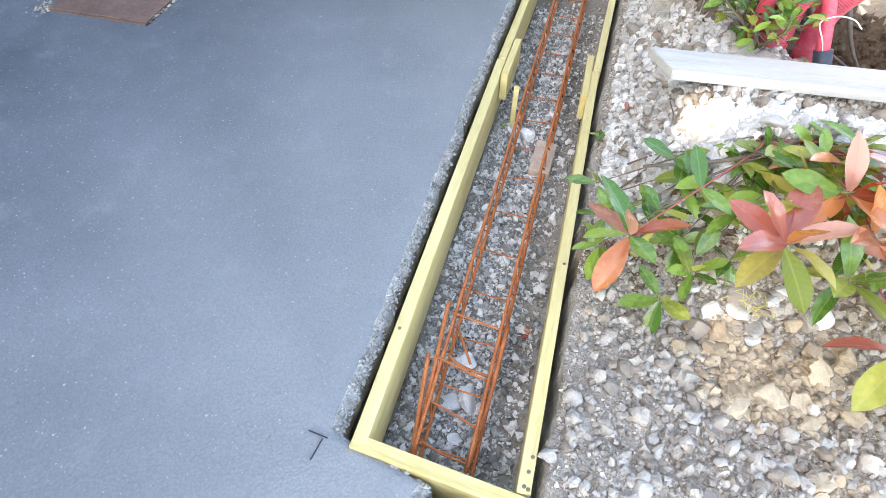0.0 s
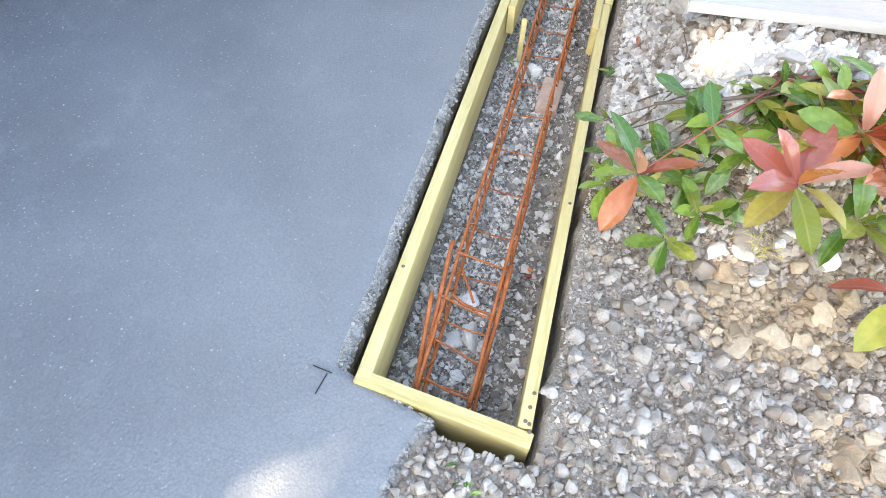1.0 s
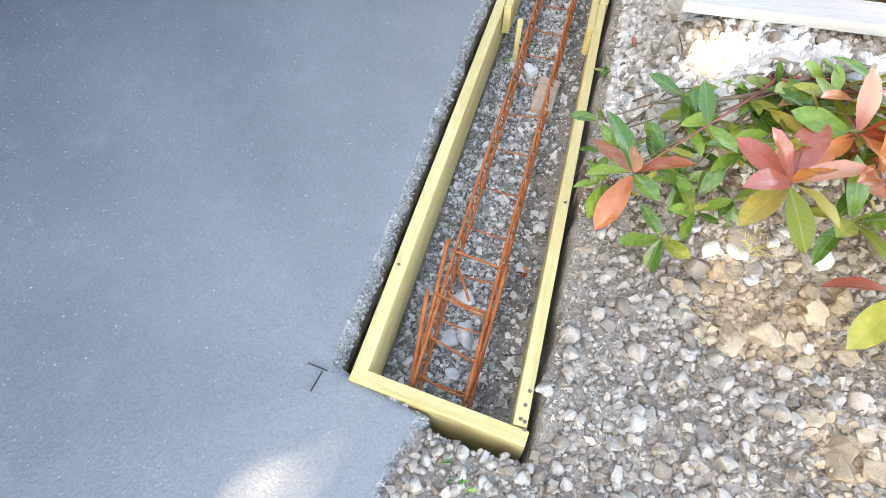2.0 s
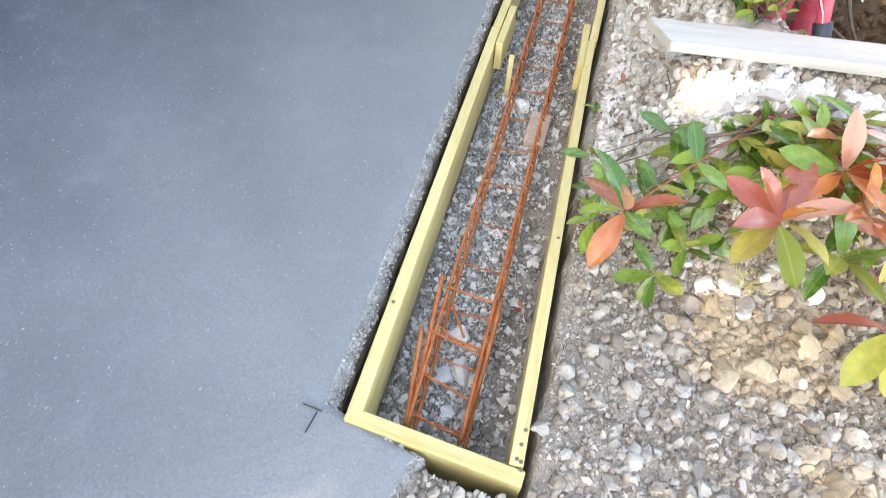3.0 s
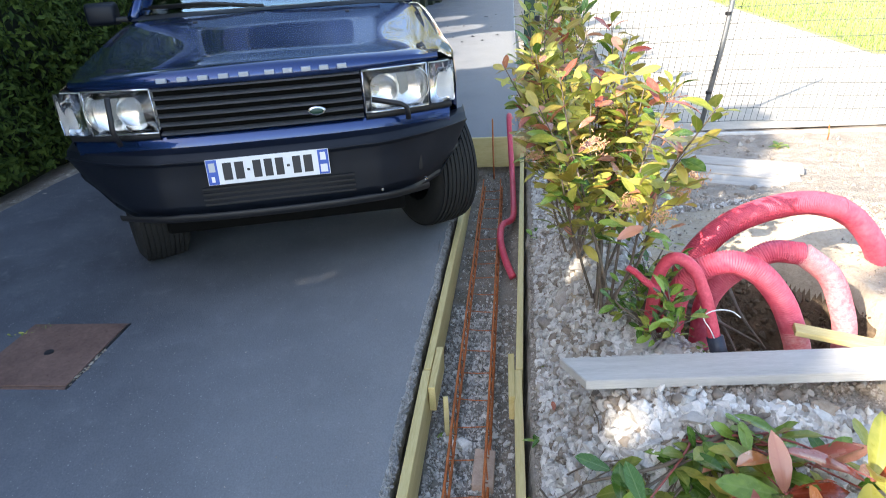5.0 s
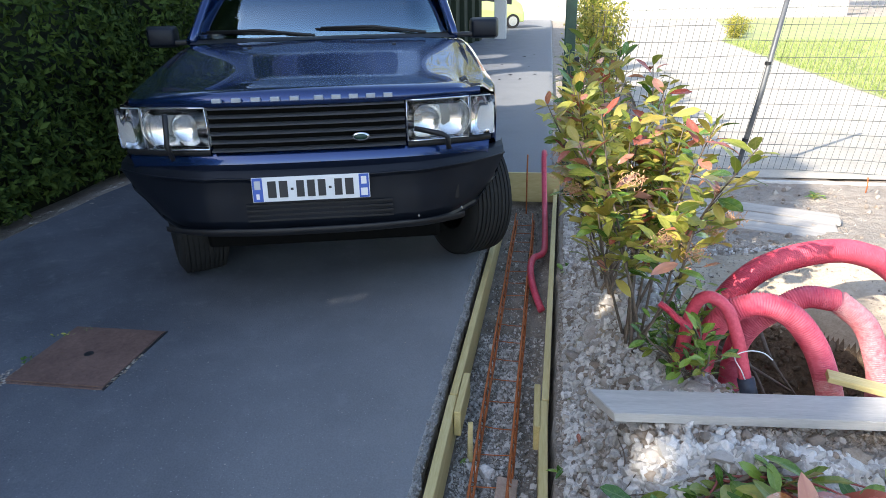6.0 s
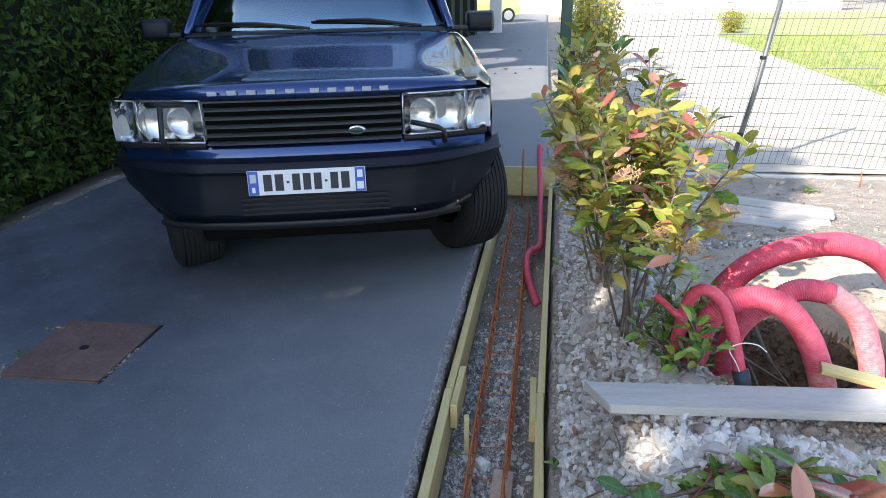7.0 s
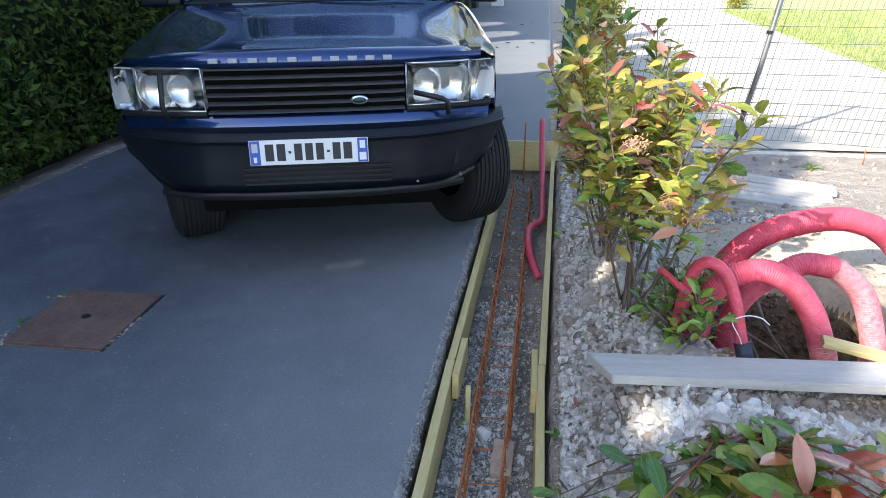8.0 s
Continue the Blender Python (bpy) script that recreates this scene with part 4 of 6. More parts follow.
def tall_shrub(name, label, base, stems, seed, kinds, height, leaves_each, flowers=5, size=(0.75, 1.3), lean=0.16, lay=Matrix(), bare=0.22):
    rng = random.Random(seed)
    t = thing(name, label, "shrub", lay @ Matrix.Translation(base))
    for k in range(stems):
        a = rng.uniform(0, 6.28)
        reach = rng.uniform(0.3, 1.0)
        h = height * rng.uniform(0.62, 1.0)
        foot = Vector((rng.uniform(-0.05, 0.05), rng.uniform(-0.12, 0.12), 0))
        tip = foot + Vector((math.cos(a) * lean * reach * 1.5, math.sin(a) * lean * reach * 1.8, h))
        path = spline([foot, foot.lerp(tip, 0.35) + Vector((rng.uniform(-0.04, 0.04), rng.uniform(-0.04, 0.04), 0)), foot.lerp(tip, 0.7) + Vector((rng.uniform(-0.05, 0.05), rng.uniform(-0.05, 0.05), 0)), tip], 6)
        part("stem", tube("stem", path, lambda s: 0.007 - 0.005 * s, BARK, 6), BARK, t)
        n = len(path) - 1
        for j in range(leaves_each):
            s = bare + (1 - bare) * j / leaves_each
            p = path[int(s * n)].lerp(path[min(n, int(s * n) + 1)], (s * n) % 1)
            b = j * 2.4 + rng.uniform(-0.5, 0.5)
            out = rng.uniform(0.0, 0.13) * (1.2 - s)
            q = p + Vector((math.cos(b), math.sin(b), 0.5)) * out
            if out > 0.05:
                part("twig", tube("twig", [p, (p + q) / 2 + Vector((0, 0, 0.01)), q], 0.0016, BARK, 5), BARK, t)
            kind = rng.choice(kinds)
            if s > 0.55 and rng.random() < 0.45 and "pink" in kinds:
                kind = rng.choice(("gold", "lime", "lime", "lime", "gold", "gold", "pink"))
            if s > 0.9 and rng.random() < 0.2:
                kind = rng.choice(("red", "pink", kind))
            leaf(kind, q, (math.cos(b), math.sin(b), rng.uniform(-0.2, 1.5)), rng.uniform(*size), t, rng, 40)
            if out > 0.07:
                leaf(kind, q, (math.cos(b + 1.2), math.sin(b + 1.2), rng.uniform(-0.2, 0.8)), rng.uniform(*size), t, rng, 40)
    for _ in range(flowers):
        a = rng.uniform(0, 6.28)
        c = Vector((math.cos(a) * lean * 0.9, math.sin(a) * lean * 1.1, height * rng.uniform(0.45, 0.85)))
        bm = bmesh.new()
        for _ in range(70):
            p = c + Vector((rng.gauss(0, 0.022), rng.gauss(0, 0.022), rng.gauss(0, 0.014)))
            cyl(bm, p, p + Vector((rng.gauss(0, 0.008), rng.gauss(0, 0.008), 0.008)), 0.0012, 0.002, 4)
        tagged(part("flower_head", bm, FLOWER, t, "faded orange flower cluster"), kind="stuff")
    return t


MIX = ["green", "green", "lime", "lime", "lime", "lime", "lime", "gold", "gold", "gold", "pink"]
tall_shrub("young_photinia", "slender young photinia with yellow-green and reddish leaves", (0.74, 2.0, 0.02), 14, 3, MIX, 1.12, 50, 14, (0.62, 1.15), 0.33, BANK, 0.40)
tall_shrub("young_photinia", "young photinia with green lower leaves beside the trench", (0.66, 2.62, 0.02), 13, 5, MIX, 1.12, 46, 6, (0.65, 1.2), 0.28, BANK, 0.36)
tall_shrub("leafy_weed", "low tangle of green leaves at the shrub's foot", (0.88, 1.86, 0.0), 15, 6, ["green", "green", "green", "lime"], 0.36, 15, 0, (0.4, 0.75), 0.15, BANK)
tall_shrub("young_photinia", "young photinia with pinkish leaf tips", (0.62, 3.35, 0.03), 8, 9, MIX, 1.2, 34, 2, lean=0.2)
tall_shrub("young_photinia", "young photinia close to the green fence post", (0.66, 4.3, 0.0), 6, 12, ["green", "lime", "lime"], 1.2, 24, 0, lean=0.18)


def weed(x, y, n, size, kinds, seed, label, z=None):
    rng = random.Random(seed)
    h = soil_height(x, y) if z is None else z
    t = thing("weed", label, "weed", Matrix.Translation((x, y, h)), "weeds")
    for k in range(n):
        a = rng.uniform(0, 6.28)
        p = Vector((rng.gauss(0, 0.02), rng.gauss(0, 0.02), 0.008))
        leaf(rng.choice(kinds), p, (math.cos(a), math.sin(a), rng.uniform(0.1, 0.6)), size * rng.uniform(0.6, 1.1), t, rng)


weed(0.275, -0.135, 7, 0.22, ["green"], 1, "small green seedling in the chippings")
weed(0.385, -0.055, 3, 0.24, ["lime"], 2, "yellow-green fallen leaves by the board")
weed(0.43, 1.18, 6, 0.5, ["green"], 3, "drooping green leaves over the board edge")
weed(0.455, 1.50, 6, 0.6, ["green", "lime"], 4, "pale green leaves growing by the form board")
weed(0.48, 2.75, 8, 0.6, ["green"], 5, "green leaves growing by the form board")
weed(0.94, 1.30, 8, 0.4, ["green"], 6, "small weed growing in the rubble")
weed(0.116, 0.90, 2, 0.35, ["green"], 7, "green leaves fallen in the trench")
weed(0.118, 1.40, 2, 0.4, ["green"], 8, "green leaf fallen beside the stake")
weed(0.33, 0.49, 2, 0.28, ["red"], 9, "dry pinkish red leaf fallen in the trench")
weed(0.50, 0.70, 3, 0.28, ["red"], 10, "fallen red leaves on the soil")
weed(0.49, 1.30, 4, 0.4, ["pink", "red"], 13, "dry reddish leaves on the rubble")
weed(-1.86, 1.80, 10, 0.22, ["green", "lime"], 11, "tuft of weed growing along the cover", 0.0)
weed(-1.87, 1.60, 14, 0.2, ["green"], 21, "moss and weed along the cover edge", 0.0)
weed(-1.80, 1.86, 10, 0.2, ["green", "lime"], 22, "moss tuft at the cover corner", 0.0)
weed(2.3, 4.3, 18, 0.6, ["green", "lime"], 12, "weed clump growing by the fence foot")

for label, runs in (("thin dry grey twig lying on the rubble", [[(0.47, 0.99), (0.56, 0.93), (0.66, 0.86)], [(0.56, 0.93), (0.58, 1.00), (0.57, 1.08)]]),
                    ("dry brown twig lying beside the form board", [[(0.42, 0.98), (0.47, 0.90), (0.56, 0.85)], [(0.47, 0.90), (0.54, 0.91), (0.60, 0.94)]])):
    t = thing("dry_twig", label, "twig", group="dry twigs")
    for run in runs:
        pts = [(x, y, soil_height(x, y) + 0.02 + 0.012 * k) for k, (x, y) in enumerate(run)]
        part("twig", tube("twig", spline(pts, 5), lambda q: 0.0034 - 0.002 * q, BARK, 6), BARK, t)


# ---- conduits ----
def in_two(parent, points, at, r, first, second, label):
    """A corrugated conduit whose farther stretch looks different."""
    part("pipe", ribbed("pipe", points[:at + 1], r, first), first, parent)
    part("pipe_end", ribbed("pipe_end", points[at:], r * 1.004, second), second, parent, label)


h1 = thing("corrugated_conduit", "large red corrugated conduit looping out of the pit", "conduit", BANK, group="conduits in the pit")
in_two(h1, [(1.00, 1.95, -0.35), (1.02, 1.97, 0.05), (1.07, 2.04, 0.19), (1.16, 2.10, 0.29), (1.28, 2.16, 0.355), (1.45, 2.22, 0.39), (1.62, 2.28, 0.385), (1.77, 2.34, 0.335), (1.90, 2.40, 0.24), (2.02, 2.44, 0.10), (2.10, 2.46, -0.06)], 7, 0.052, HOSE, HOSE_BLOTCHED, "blotchy lower stretch of the conduit")
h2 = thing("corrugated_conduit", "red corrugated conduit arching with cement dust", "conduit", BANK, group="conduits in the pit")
in_two(h2, [(1.15, 1.98, -0.40), (1.145, 1.98, -0.08), (1.145, 1.97, 0.07), (1.19, 1.96, 0.18), (1.27, 1.95, 0.26), (1.36, 1.95, 0.315), (1.47, 1.94, 0.31), (1.58, 1.93, 0.22), (1.64, 1.92, 0.10), (1.68, 1.91, -0.04), (1.70, 1.90, -0.30)], 6, 0.045, HOSE_BLOTCHED, HOSE_DUSTY, "stretch whitened by cement dust")
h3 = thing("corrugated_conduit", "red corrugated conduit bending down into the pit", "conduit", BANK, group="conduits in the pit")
in_two(h3, [(0.97, 1.86, -0.30), (0.965, 1.84, 0.02), (0.975, 1.82, 0.16), (1.02, 1.81, 0.275), (1.09, 1.80, 0.335), (1.17, 1.79, 0.35), (1.26, 1.77, 0.31), (1.34, 1.75, 0.21), (1.39, 1.73, 0.10), (1.42, 1.71, -0.02), (1.43, 1.70, -0.30)], 8, 0.046, HOSE_BLOTCHED, HOSE_DUSTY, "dust-whitened stretch bending down")
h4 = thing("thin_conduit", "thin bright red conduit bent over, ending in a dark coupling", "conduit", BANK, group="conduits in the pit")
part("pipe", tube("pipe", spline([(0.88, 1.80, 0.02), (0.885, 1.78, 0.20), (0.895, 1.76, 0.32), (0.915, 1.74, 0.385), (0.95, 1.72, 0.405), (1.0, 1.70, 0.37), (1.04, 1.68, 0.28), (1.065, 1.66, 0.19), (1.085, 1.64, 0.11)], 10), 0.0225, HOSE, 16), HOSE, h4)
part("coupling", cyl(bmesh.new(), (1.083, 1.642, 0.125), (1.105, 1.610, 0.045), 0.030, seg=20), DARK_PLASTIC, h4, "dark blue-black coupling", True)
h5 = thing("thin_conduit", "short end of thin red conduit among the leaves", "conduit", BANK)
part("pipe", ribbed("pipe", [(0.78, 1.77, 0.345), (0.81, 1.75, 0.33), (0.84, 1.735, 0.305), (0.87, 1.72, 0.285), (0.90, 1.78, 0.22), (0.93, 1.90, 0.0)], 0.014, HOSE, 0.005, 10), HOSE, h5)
h6 = thing("red_conduit", "smooth red conduit hanging over the end board into the trench", "conduit")
part("pipe", tube("pipe", spline([(0.335, 4.75, 0.18), (0.325, 4.45, 0.27), (0.33, 4.30, 0.16), (0.345, 3.95, -0.02), (0.352, 3.45, -0.05), (0.345, 3.20, -0.06), (0.285, 3.07, -0.05), (0.275, 2.90, -0.06), (0.30, 2.72, -0.09), (0.345, 2.56, -0.13)], 8), 0.020, HOSE, 12), HOSE, h6)
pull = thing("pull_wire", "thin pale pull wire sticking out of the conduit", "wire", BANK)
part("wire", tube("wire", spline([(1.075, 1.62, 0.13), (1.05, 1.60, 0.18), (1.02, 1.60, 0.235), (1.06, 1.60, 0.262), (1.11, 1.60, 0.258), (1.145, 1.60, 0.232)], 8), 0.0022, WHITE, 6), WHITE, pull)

# ---- planks ----
bm = bmesh.new()
out = [(0.0, 0.0), (0.07, -0.150), (1.5, -0.155), (1.5, 0.0)]
lo, hi = [bm.verts.new((x, y, 0)) for x, y in out], [bm.verts.new((x, y, 0.034)) for x, y in out]
bm.faces.new(lo), bm.faces.new(hi)
for i in range(4):
    bm.faces.new((lo[i], lo[(i + 1) % 4], hi[(i + 1) % 4], hi[i]))
bmesh.ops.bevel(bm, geom=bm.edges[:], offset=0.003, segments=2, affect="EDGES")
plank = part("plank", bm, WOOD_GREY, None)
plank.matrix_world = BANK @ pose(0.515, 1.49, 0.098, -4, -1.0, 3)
tagged(plank, "whitish dusty plank with a slanted end lying on the rubble", "plank")
for k, (x, y, a) in enumerate(((1.64, 3.46, -14), (1.72, 3.62, -15), (1.80, 3.78, -16))):
    bm = boxed(-0.42, 0.42, -0.075, 0.075, 0, 0.025, 0.003)
    b = part("old_board", bm, WOOD_OLD, None)
    b.matrix_world = pose(x, y, 0.045 + 0.004 * k, 2, 2, a)
    tagged(b, "weathered grey board lying on the soil", "board", "old boards")
bm = boxed(-0.14, 0.14, -0.03, 0.03, 0, 0.022, 0.003)
b = part("old_board", bm, WOOD, None)
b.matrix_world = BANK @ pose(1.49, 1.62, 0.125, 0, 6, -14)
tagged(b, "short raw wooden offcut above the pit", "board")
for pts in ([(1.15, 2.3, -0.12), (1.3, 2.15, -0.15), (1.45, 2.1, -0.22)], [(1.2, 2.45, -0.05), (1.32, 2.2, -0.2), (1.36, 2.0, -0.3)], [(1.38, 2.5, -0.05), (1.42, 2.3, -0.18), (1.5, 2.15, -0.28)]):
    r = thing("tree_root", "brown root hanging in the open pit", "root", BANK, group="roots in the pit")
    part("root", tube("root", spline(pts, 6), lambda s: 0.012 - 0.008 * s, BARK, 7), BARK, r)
# ---- the car ----
def loft(rows, closed=False, cap=False):
    bm = bmesh.new()
    R = [[bm.verts.new(p) for p in row] for row in rows]
    for a, b in zip(R, R[1:]):
        n = len(a)
        for i in range(n if closed else n - 1):
            j = (i + 1) % n
            bm.faces.new((a[i], a[j], b[j], b[i]))
    if cap:
        bm.faces.new(R[0][::-1]), bm.faces.new(R[-1])
    return bm


def soften(ob, width=0.01, segments=2, angle=30):
    m = ob.modifiers.new("bevel", "BEVEL")
    m.width, m.segments, m.limit_method, m.angle_limit = width, segments, "ANGLE", radians(angle)
    return ob


def nose(u):
    """How far back the nose curves away at that side distance."""
    return 0.11 + 0.13 * (abs(u) / 0.86) ** 3.2


def hood_top(u, v):
    z = 1.075 + 0.150 * smooth_step(0.05, 1.5, v) * 1.0
    a = abs(u)
    z -= 0.004 * smooth_step(0.57, 0.68, a) * smooth_step(0.1, 0.4, v)
    return z - 0.022 * (a / 0.9) ** 2 - 0.055 * smooth_step(0.76, 0.90, a)


def wheel(parent, u, v, steer, side):
    w = thing("wheel", "", "", pose(u, v, 0.372, 0, 0, steer))
    w.parent = parent
    w.matrix_parent_inverse = Matrix()
    w.matrix_basis = pose(u, v, 0.372, 0, 0, steer)
    for key in ("label", "category", "group", "kind"):
        if key in w:
            del w[key]
    prof = [(-0.105, 0.215), (-0.126, 0.26), (-0.128, 0.32), (-0.108, 0.358), (-0.06, 0.370), (0.0, 0.372), (0.06, 0.370), (0.108, 0.358), (0.128, 0.32), (0.126, 0.26), (0.105, 0.215)]
    rows = [[(x, r * math.cos(a), r * math.sin(a)) for x, r in prof] for a in [2 * math.pi * k / 56 for k in range(57)]]
    tyre = part("tyre", loft(rows), RUBBER, w, "worn black rubber tyre", True)
    # tread ribs with deep grooves between them
    bm = bmesh.new()
    turns = [2 * math.pi * k / 56 for k in range(57)]
    for x in (-0.096, -0.072, -0.048, -0.024, 0.0, 0.024, 0.048, 0.072, 0.096):
        r = 0.3765 - 0.9 * max(0.0, abs(x) - 0.05) ** 1.6
        R = [[bm.verts.new((x + dx, (r + dr) * math.cos(a), (r + dr) * math.sin(a))) for dx, dr in ((-0.009, -0.012), (-0.008, 0.0), (0.008, 0.0), (0.009, -0.012))] for a in turns]
        for p, q in zip(R, R[1:]):
            for i in range(3):
                bm.faces.new((p[i], p[i + 1], q[i + 1], q[i]))
    tagged(part("tread", bm, RUBBER, tyre), kind="stuff")
    o = 0.09 * side
    bm = cyl(bmesh.new(), (o - 0.02 * side, 0, 0), (o, 0, 0), 0.212, 0.205, 40)
    rim = part("rim", bm, STEEL, w, "silver alloy rim")
    for k in range(5):
        bm = boxed(o - 0.004, o + 0.012, -0.03, 0.03, 0.05, 0.20, 0.006, m=Matrix.Rotation(2 * math.pi * k / 5, 4, "X"))
        part("spoke", bm, STEEL, rim)
    part("hub_cap", cyl(bmesh.new(), (o - 0.01, 0, 0), (o + 0.016 * side, 0, 0), 0.055, seg=24), STEEL, rim)


def arch_low(v):
    z = 0.40
    for c in (0.80, 3.545):
        d = abs(v - c)
        if d < 0.47:
            z = max(z, 0.36 + math.sqrt(0.47 ** 2 - d * d))
    return z


def headlamp(car, side):
    """The lamp unit on one side: side is -1 or 1."""
    name = "headlight"
    lamp = new(name)
    lamp.parent = car
    us = [0.445, 0.52, 0.60, 0.68, 0.735]

    def back(u):
        return nose(u) + 0.012

    rows = [[(side * u, back(u) + d, z) for u in us] for z, d in ((0.825, 0.005), (0.828, 0.034), (0.997, 0.034), (1.0, 0.005))]
    part("housing", loft(rows), HOUSING, lamp, "bright silver reflector housing")
    for u, r in ((0.535, 0.066), (0.66, 0.082)):
        bm = bmesh.new()
        ring = [(0.0, 0.032), (r * 0.35, 0.031), (r * 0.7, 0.024), (r, 0.008), (r * 1.03, 0.004), (r * 1.06, 0.010)]
        rows = [[(side * u + q * math.cos(a), back(u) + d, 0.913 + q * math.sin(a)) for q, d in ring] for a in [2 * math.pi * k / 32 for k in range(33)]]
        bm.free()
        bowl = part("reflector_bowl", loft(rows), REFLECTOR, lamp, "round silver reflector", True)
    rows = [[(side * u, back(u) - 0.012 + d, z) for u in us] for z, d in ((0.825, 0.0), (0.88, -0.004), (0.94, -0.004), (1.0, 0.004))]
    lens = part("lens", loft(rows), LAMP_GLASS, lamp, "clear ribbed lens", True)
    s = lens.modifiers.new("thick", "SOLIDIFY")
    s.thickness = 0.004
    lens.visible_shadow = False
    for z in (0.819, 1.004):
        pts = [Vector((side * u, back(u) - 0.012, z)) for u in us]
        part("frame", tube("frame", pts, 0.005, CHROME, 6), CHROME, lamp)
    for u in (us[0], us[-1]):
        part("frame", tube("frame", [Vector((side * u, back(u) - 0.01, 0.82)), Vector((side * u, back(u) - 0.008, 1.003))], 0.005, CHROME, 6), CHROME, lamp)
    rows = [[(side * u, nose(u) + d, z) for u in (0.748, 0.79, 0.83, 0.855)] for z, d in ((0.825, 0.002), (0.90, -0.004), (1.0, 0.004))]
    ind = part("indicator", loft(rows), LAMP_GLASS, lamp, "clear corner indicator lens", True)
    s = ind.modifiers.new("thick", "SOLIDIFY")
    s.thickness, s.offset = 0.02, 1
    rows = [[(side * u, nose(u) + 0.03, z) for u in (0.748, 0.79, 0.83, 0.850)] for z in (0.825, 1.0)]
    part("indicator_back", loft(rows), MILKY, ind, "silver reflector behind the indicator")


def plate_marks(plate):
    """The registration is drawn as plain bars."""
    part("blue_band", boxed(-0.257, -0.213, -0.0015, 0.001, -0.053, 0.053, 0.0), BLUE, plate)
    part("blue_band", boxed(0.213, 0.257, -0.0015, 0.001, -0.053, 0.053, 0.0), BLUE, plate)
    x = -0.195
    for wd, kind in ((0.045, 1), (0.045, 1), (0.02, 0), (0.042, 1), (0.042, 1), (0.042, 1), (0.02, 0), (0.042, 1), (0.045, 1)):
        h = 0.037 if kind else 0.005
        part("bar_mark", boxed(x + 0.004, x + wd - 0.004, -0.0022, 0.001, -h, h), INK, plate)
        x += wd + 0.0055
    for x0, x1, z0, z1, m in ((-0.248, -0.222, 0.002, 0.040, SILVER), (-0.243, -0.229, -0.042, -0.018, WHITE), (0.223, 0.247, 0.008, 0.042, WHITE), (0.220, 0.250, -0.044, -0.010, WHITE)):
        part("bar_mark", boxed(x0, x1, -0.0024, 0.001, z0, z1), m, plate)


def parked_car():
    car = thing("parked_car", "dark blue boxy off-road estate car parked on the drive", "car", pose(-0.694, 2.119, 0, 0, 0, 14.5))
    vs = [0.0, 0.04, 0.12, 0.25] + [0.40 + 0.05 * i for i in range(20)] + [1.45, 1.7, 2.0, 2.5, 3.0] + [3.14 + 0.05 * i for i in range(20)] + [4.2, 4.4, 4.5]
    rows = []
    for v in vs:
        taper = 0.955 + 0.045 * smooth_step(0.0, 0.5, v) - 0.03 * smooth_step(3.9, 4.6, v)
        lo = arch_low(v + 0.24) if v > 0.42 else 0.72
        half = []
        top = 1.075 + 0.150 * smooth_step(0.05, 1.5, v) if v < 1.4 else 1.215
        for u, z in ((0.80, lo), (0.905, max(lo, 0.46)), (0.935, max(lo, 0.72)), (0.938, max(lo + 0.01, 0.86)), (0.925, 1.0), (0.905, top - 0.075), (0.86, top - 0.045), (0.60, top - 0.03), (0.30, top - 0.025), (0.0, top - 0.022)):
            half.append((u * taper, z))
        full = [(u, z) for u, z in half] + [(-u, z) for u, z in half[-2::-1]]
        rows.append([(u, v + 0.24 * (abs(u) / 0.9) ** 3.2 * (1 - smooth_step(0, 0.5, v)) + 0.125, z) for u, z in full])
    body = part("body", loft(rows), PAINT, car, "glossy dark blue painted body", True)
    soften(body, 0.008)
    # front panel under the hood, above the bumper
    us = [-0.84 + 0.08 * i for i in range(22)]
    rows = [[(u, nose(u) + d, z) for u in us] for z, d in ((0.70, 0.03), (0.79, 0.012), (0.80, 0.05), (1.003, 0.06), (1.006, 0.02))]
    part("front_panel", loft(rows), PAINT, car, "", True)
    # hood with its rolled front edge and creases
    us = [-0.875 + 0.025 * i for i in range(71)]
    rows = [[(0.905 * u, nose(u) - 0.008, 1.006) for u in us], [(0.91 * u, nose(u) - 0.016, 1.02) for u in us], [(0.91 * u, nose(u) - 0.010, 1.042) for u in us], [(0.915 * u, nose(u) + 0.004, hood_top(u, 0.05) - 0.014) for u in us], [(0.92 * u, nose(u) + 0.03, hood_top(u, 0.05) - 0.003) for u in us]]
    for v in [0.08 + 0.04 * i for i in range(30)]:
        rows.append([(u * (0.925 + 0.075 * smooth_step(0.05, 0.8, v)), max(v, 0) + nose(u) * (1 - v / 1.5), hood_top(u, v)) for u in us])
    part("hood", loft(rows), PAINT, car, "blue hood with a raised middle and rolled edge", True)
    # maker's lettering as plain blocks
    for start, step in ((-0.395, 0.083), (0.042, 0.0755)):
        for k in range(5):
            u = start + k * step
            part("letter_block", boxed(u, u + 0.040, 0.080, 0.100, 1.028, 1.047, 0.002), SILVER, car)
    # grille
    # the black back stands in for the shade between the slats
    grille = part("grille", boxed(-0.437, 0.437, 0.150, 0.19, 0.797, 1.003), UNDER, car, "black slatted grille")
    for k in range(6):
        z = 0.806 + k * 0.0375
        bm = loft([[(u, nose(u) - 0.010, z), (u, nose(u) - 0.012, z + 0.007), (u, nose(u) + 0.022, z + 0.012), (u, nose(u) + 0.022, z + 0.004)] for u in (-0.435, -0.3, -0.15, 0, 0.15, 0.3, 0.435)], True, True)
        part("slat", bm, SLAT, grille)
    bm = bmesh.new()
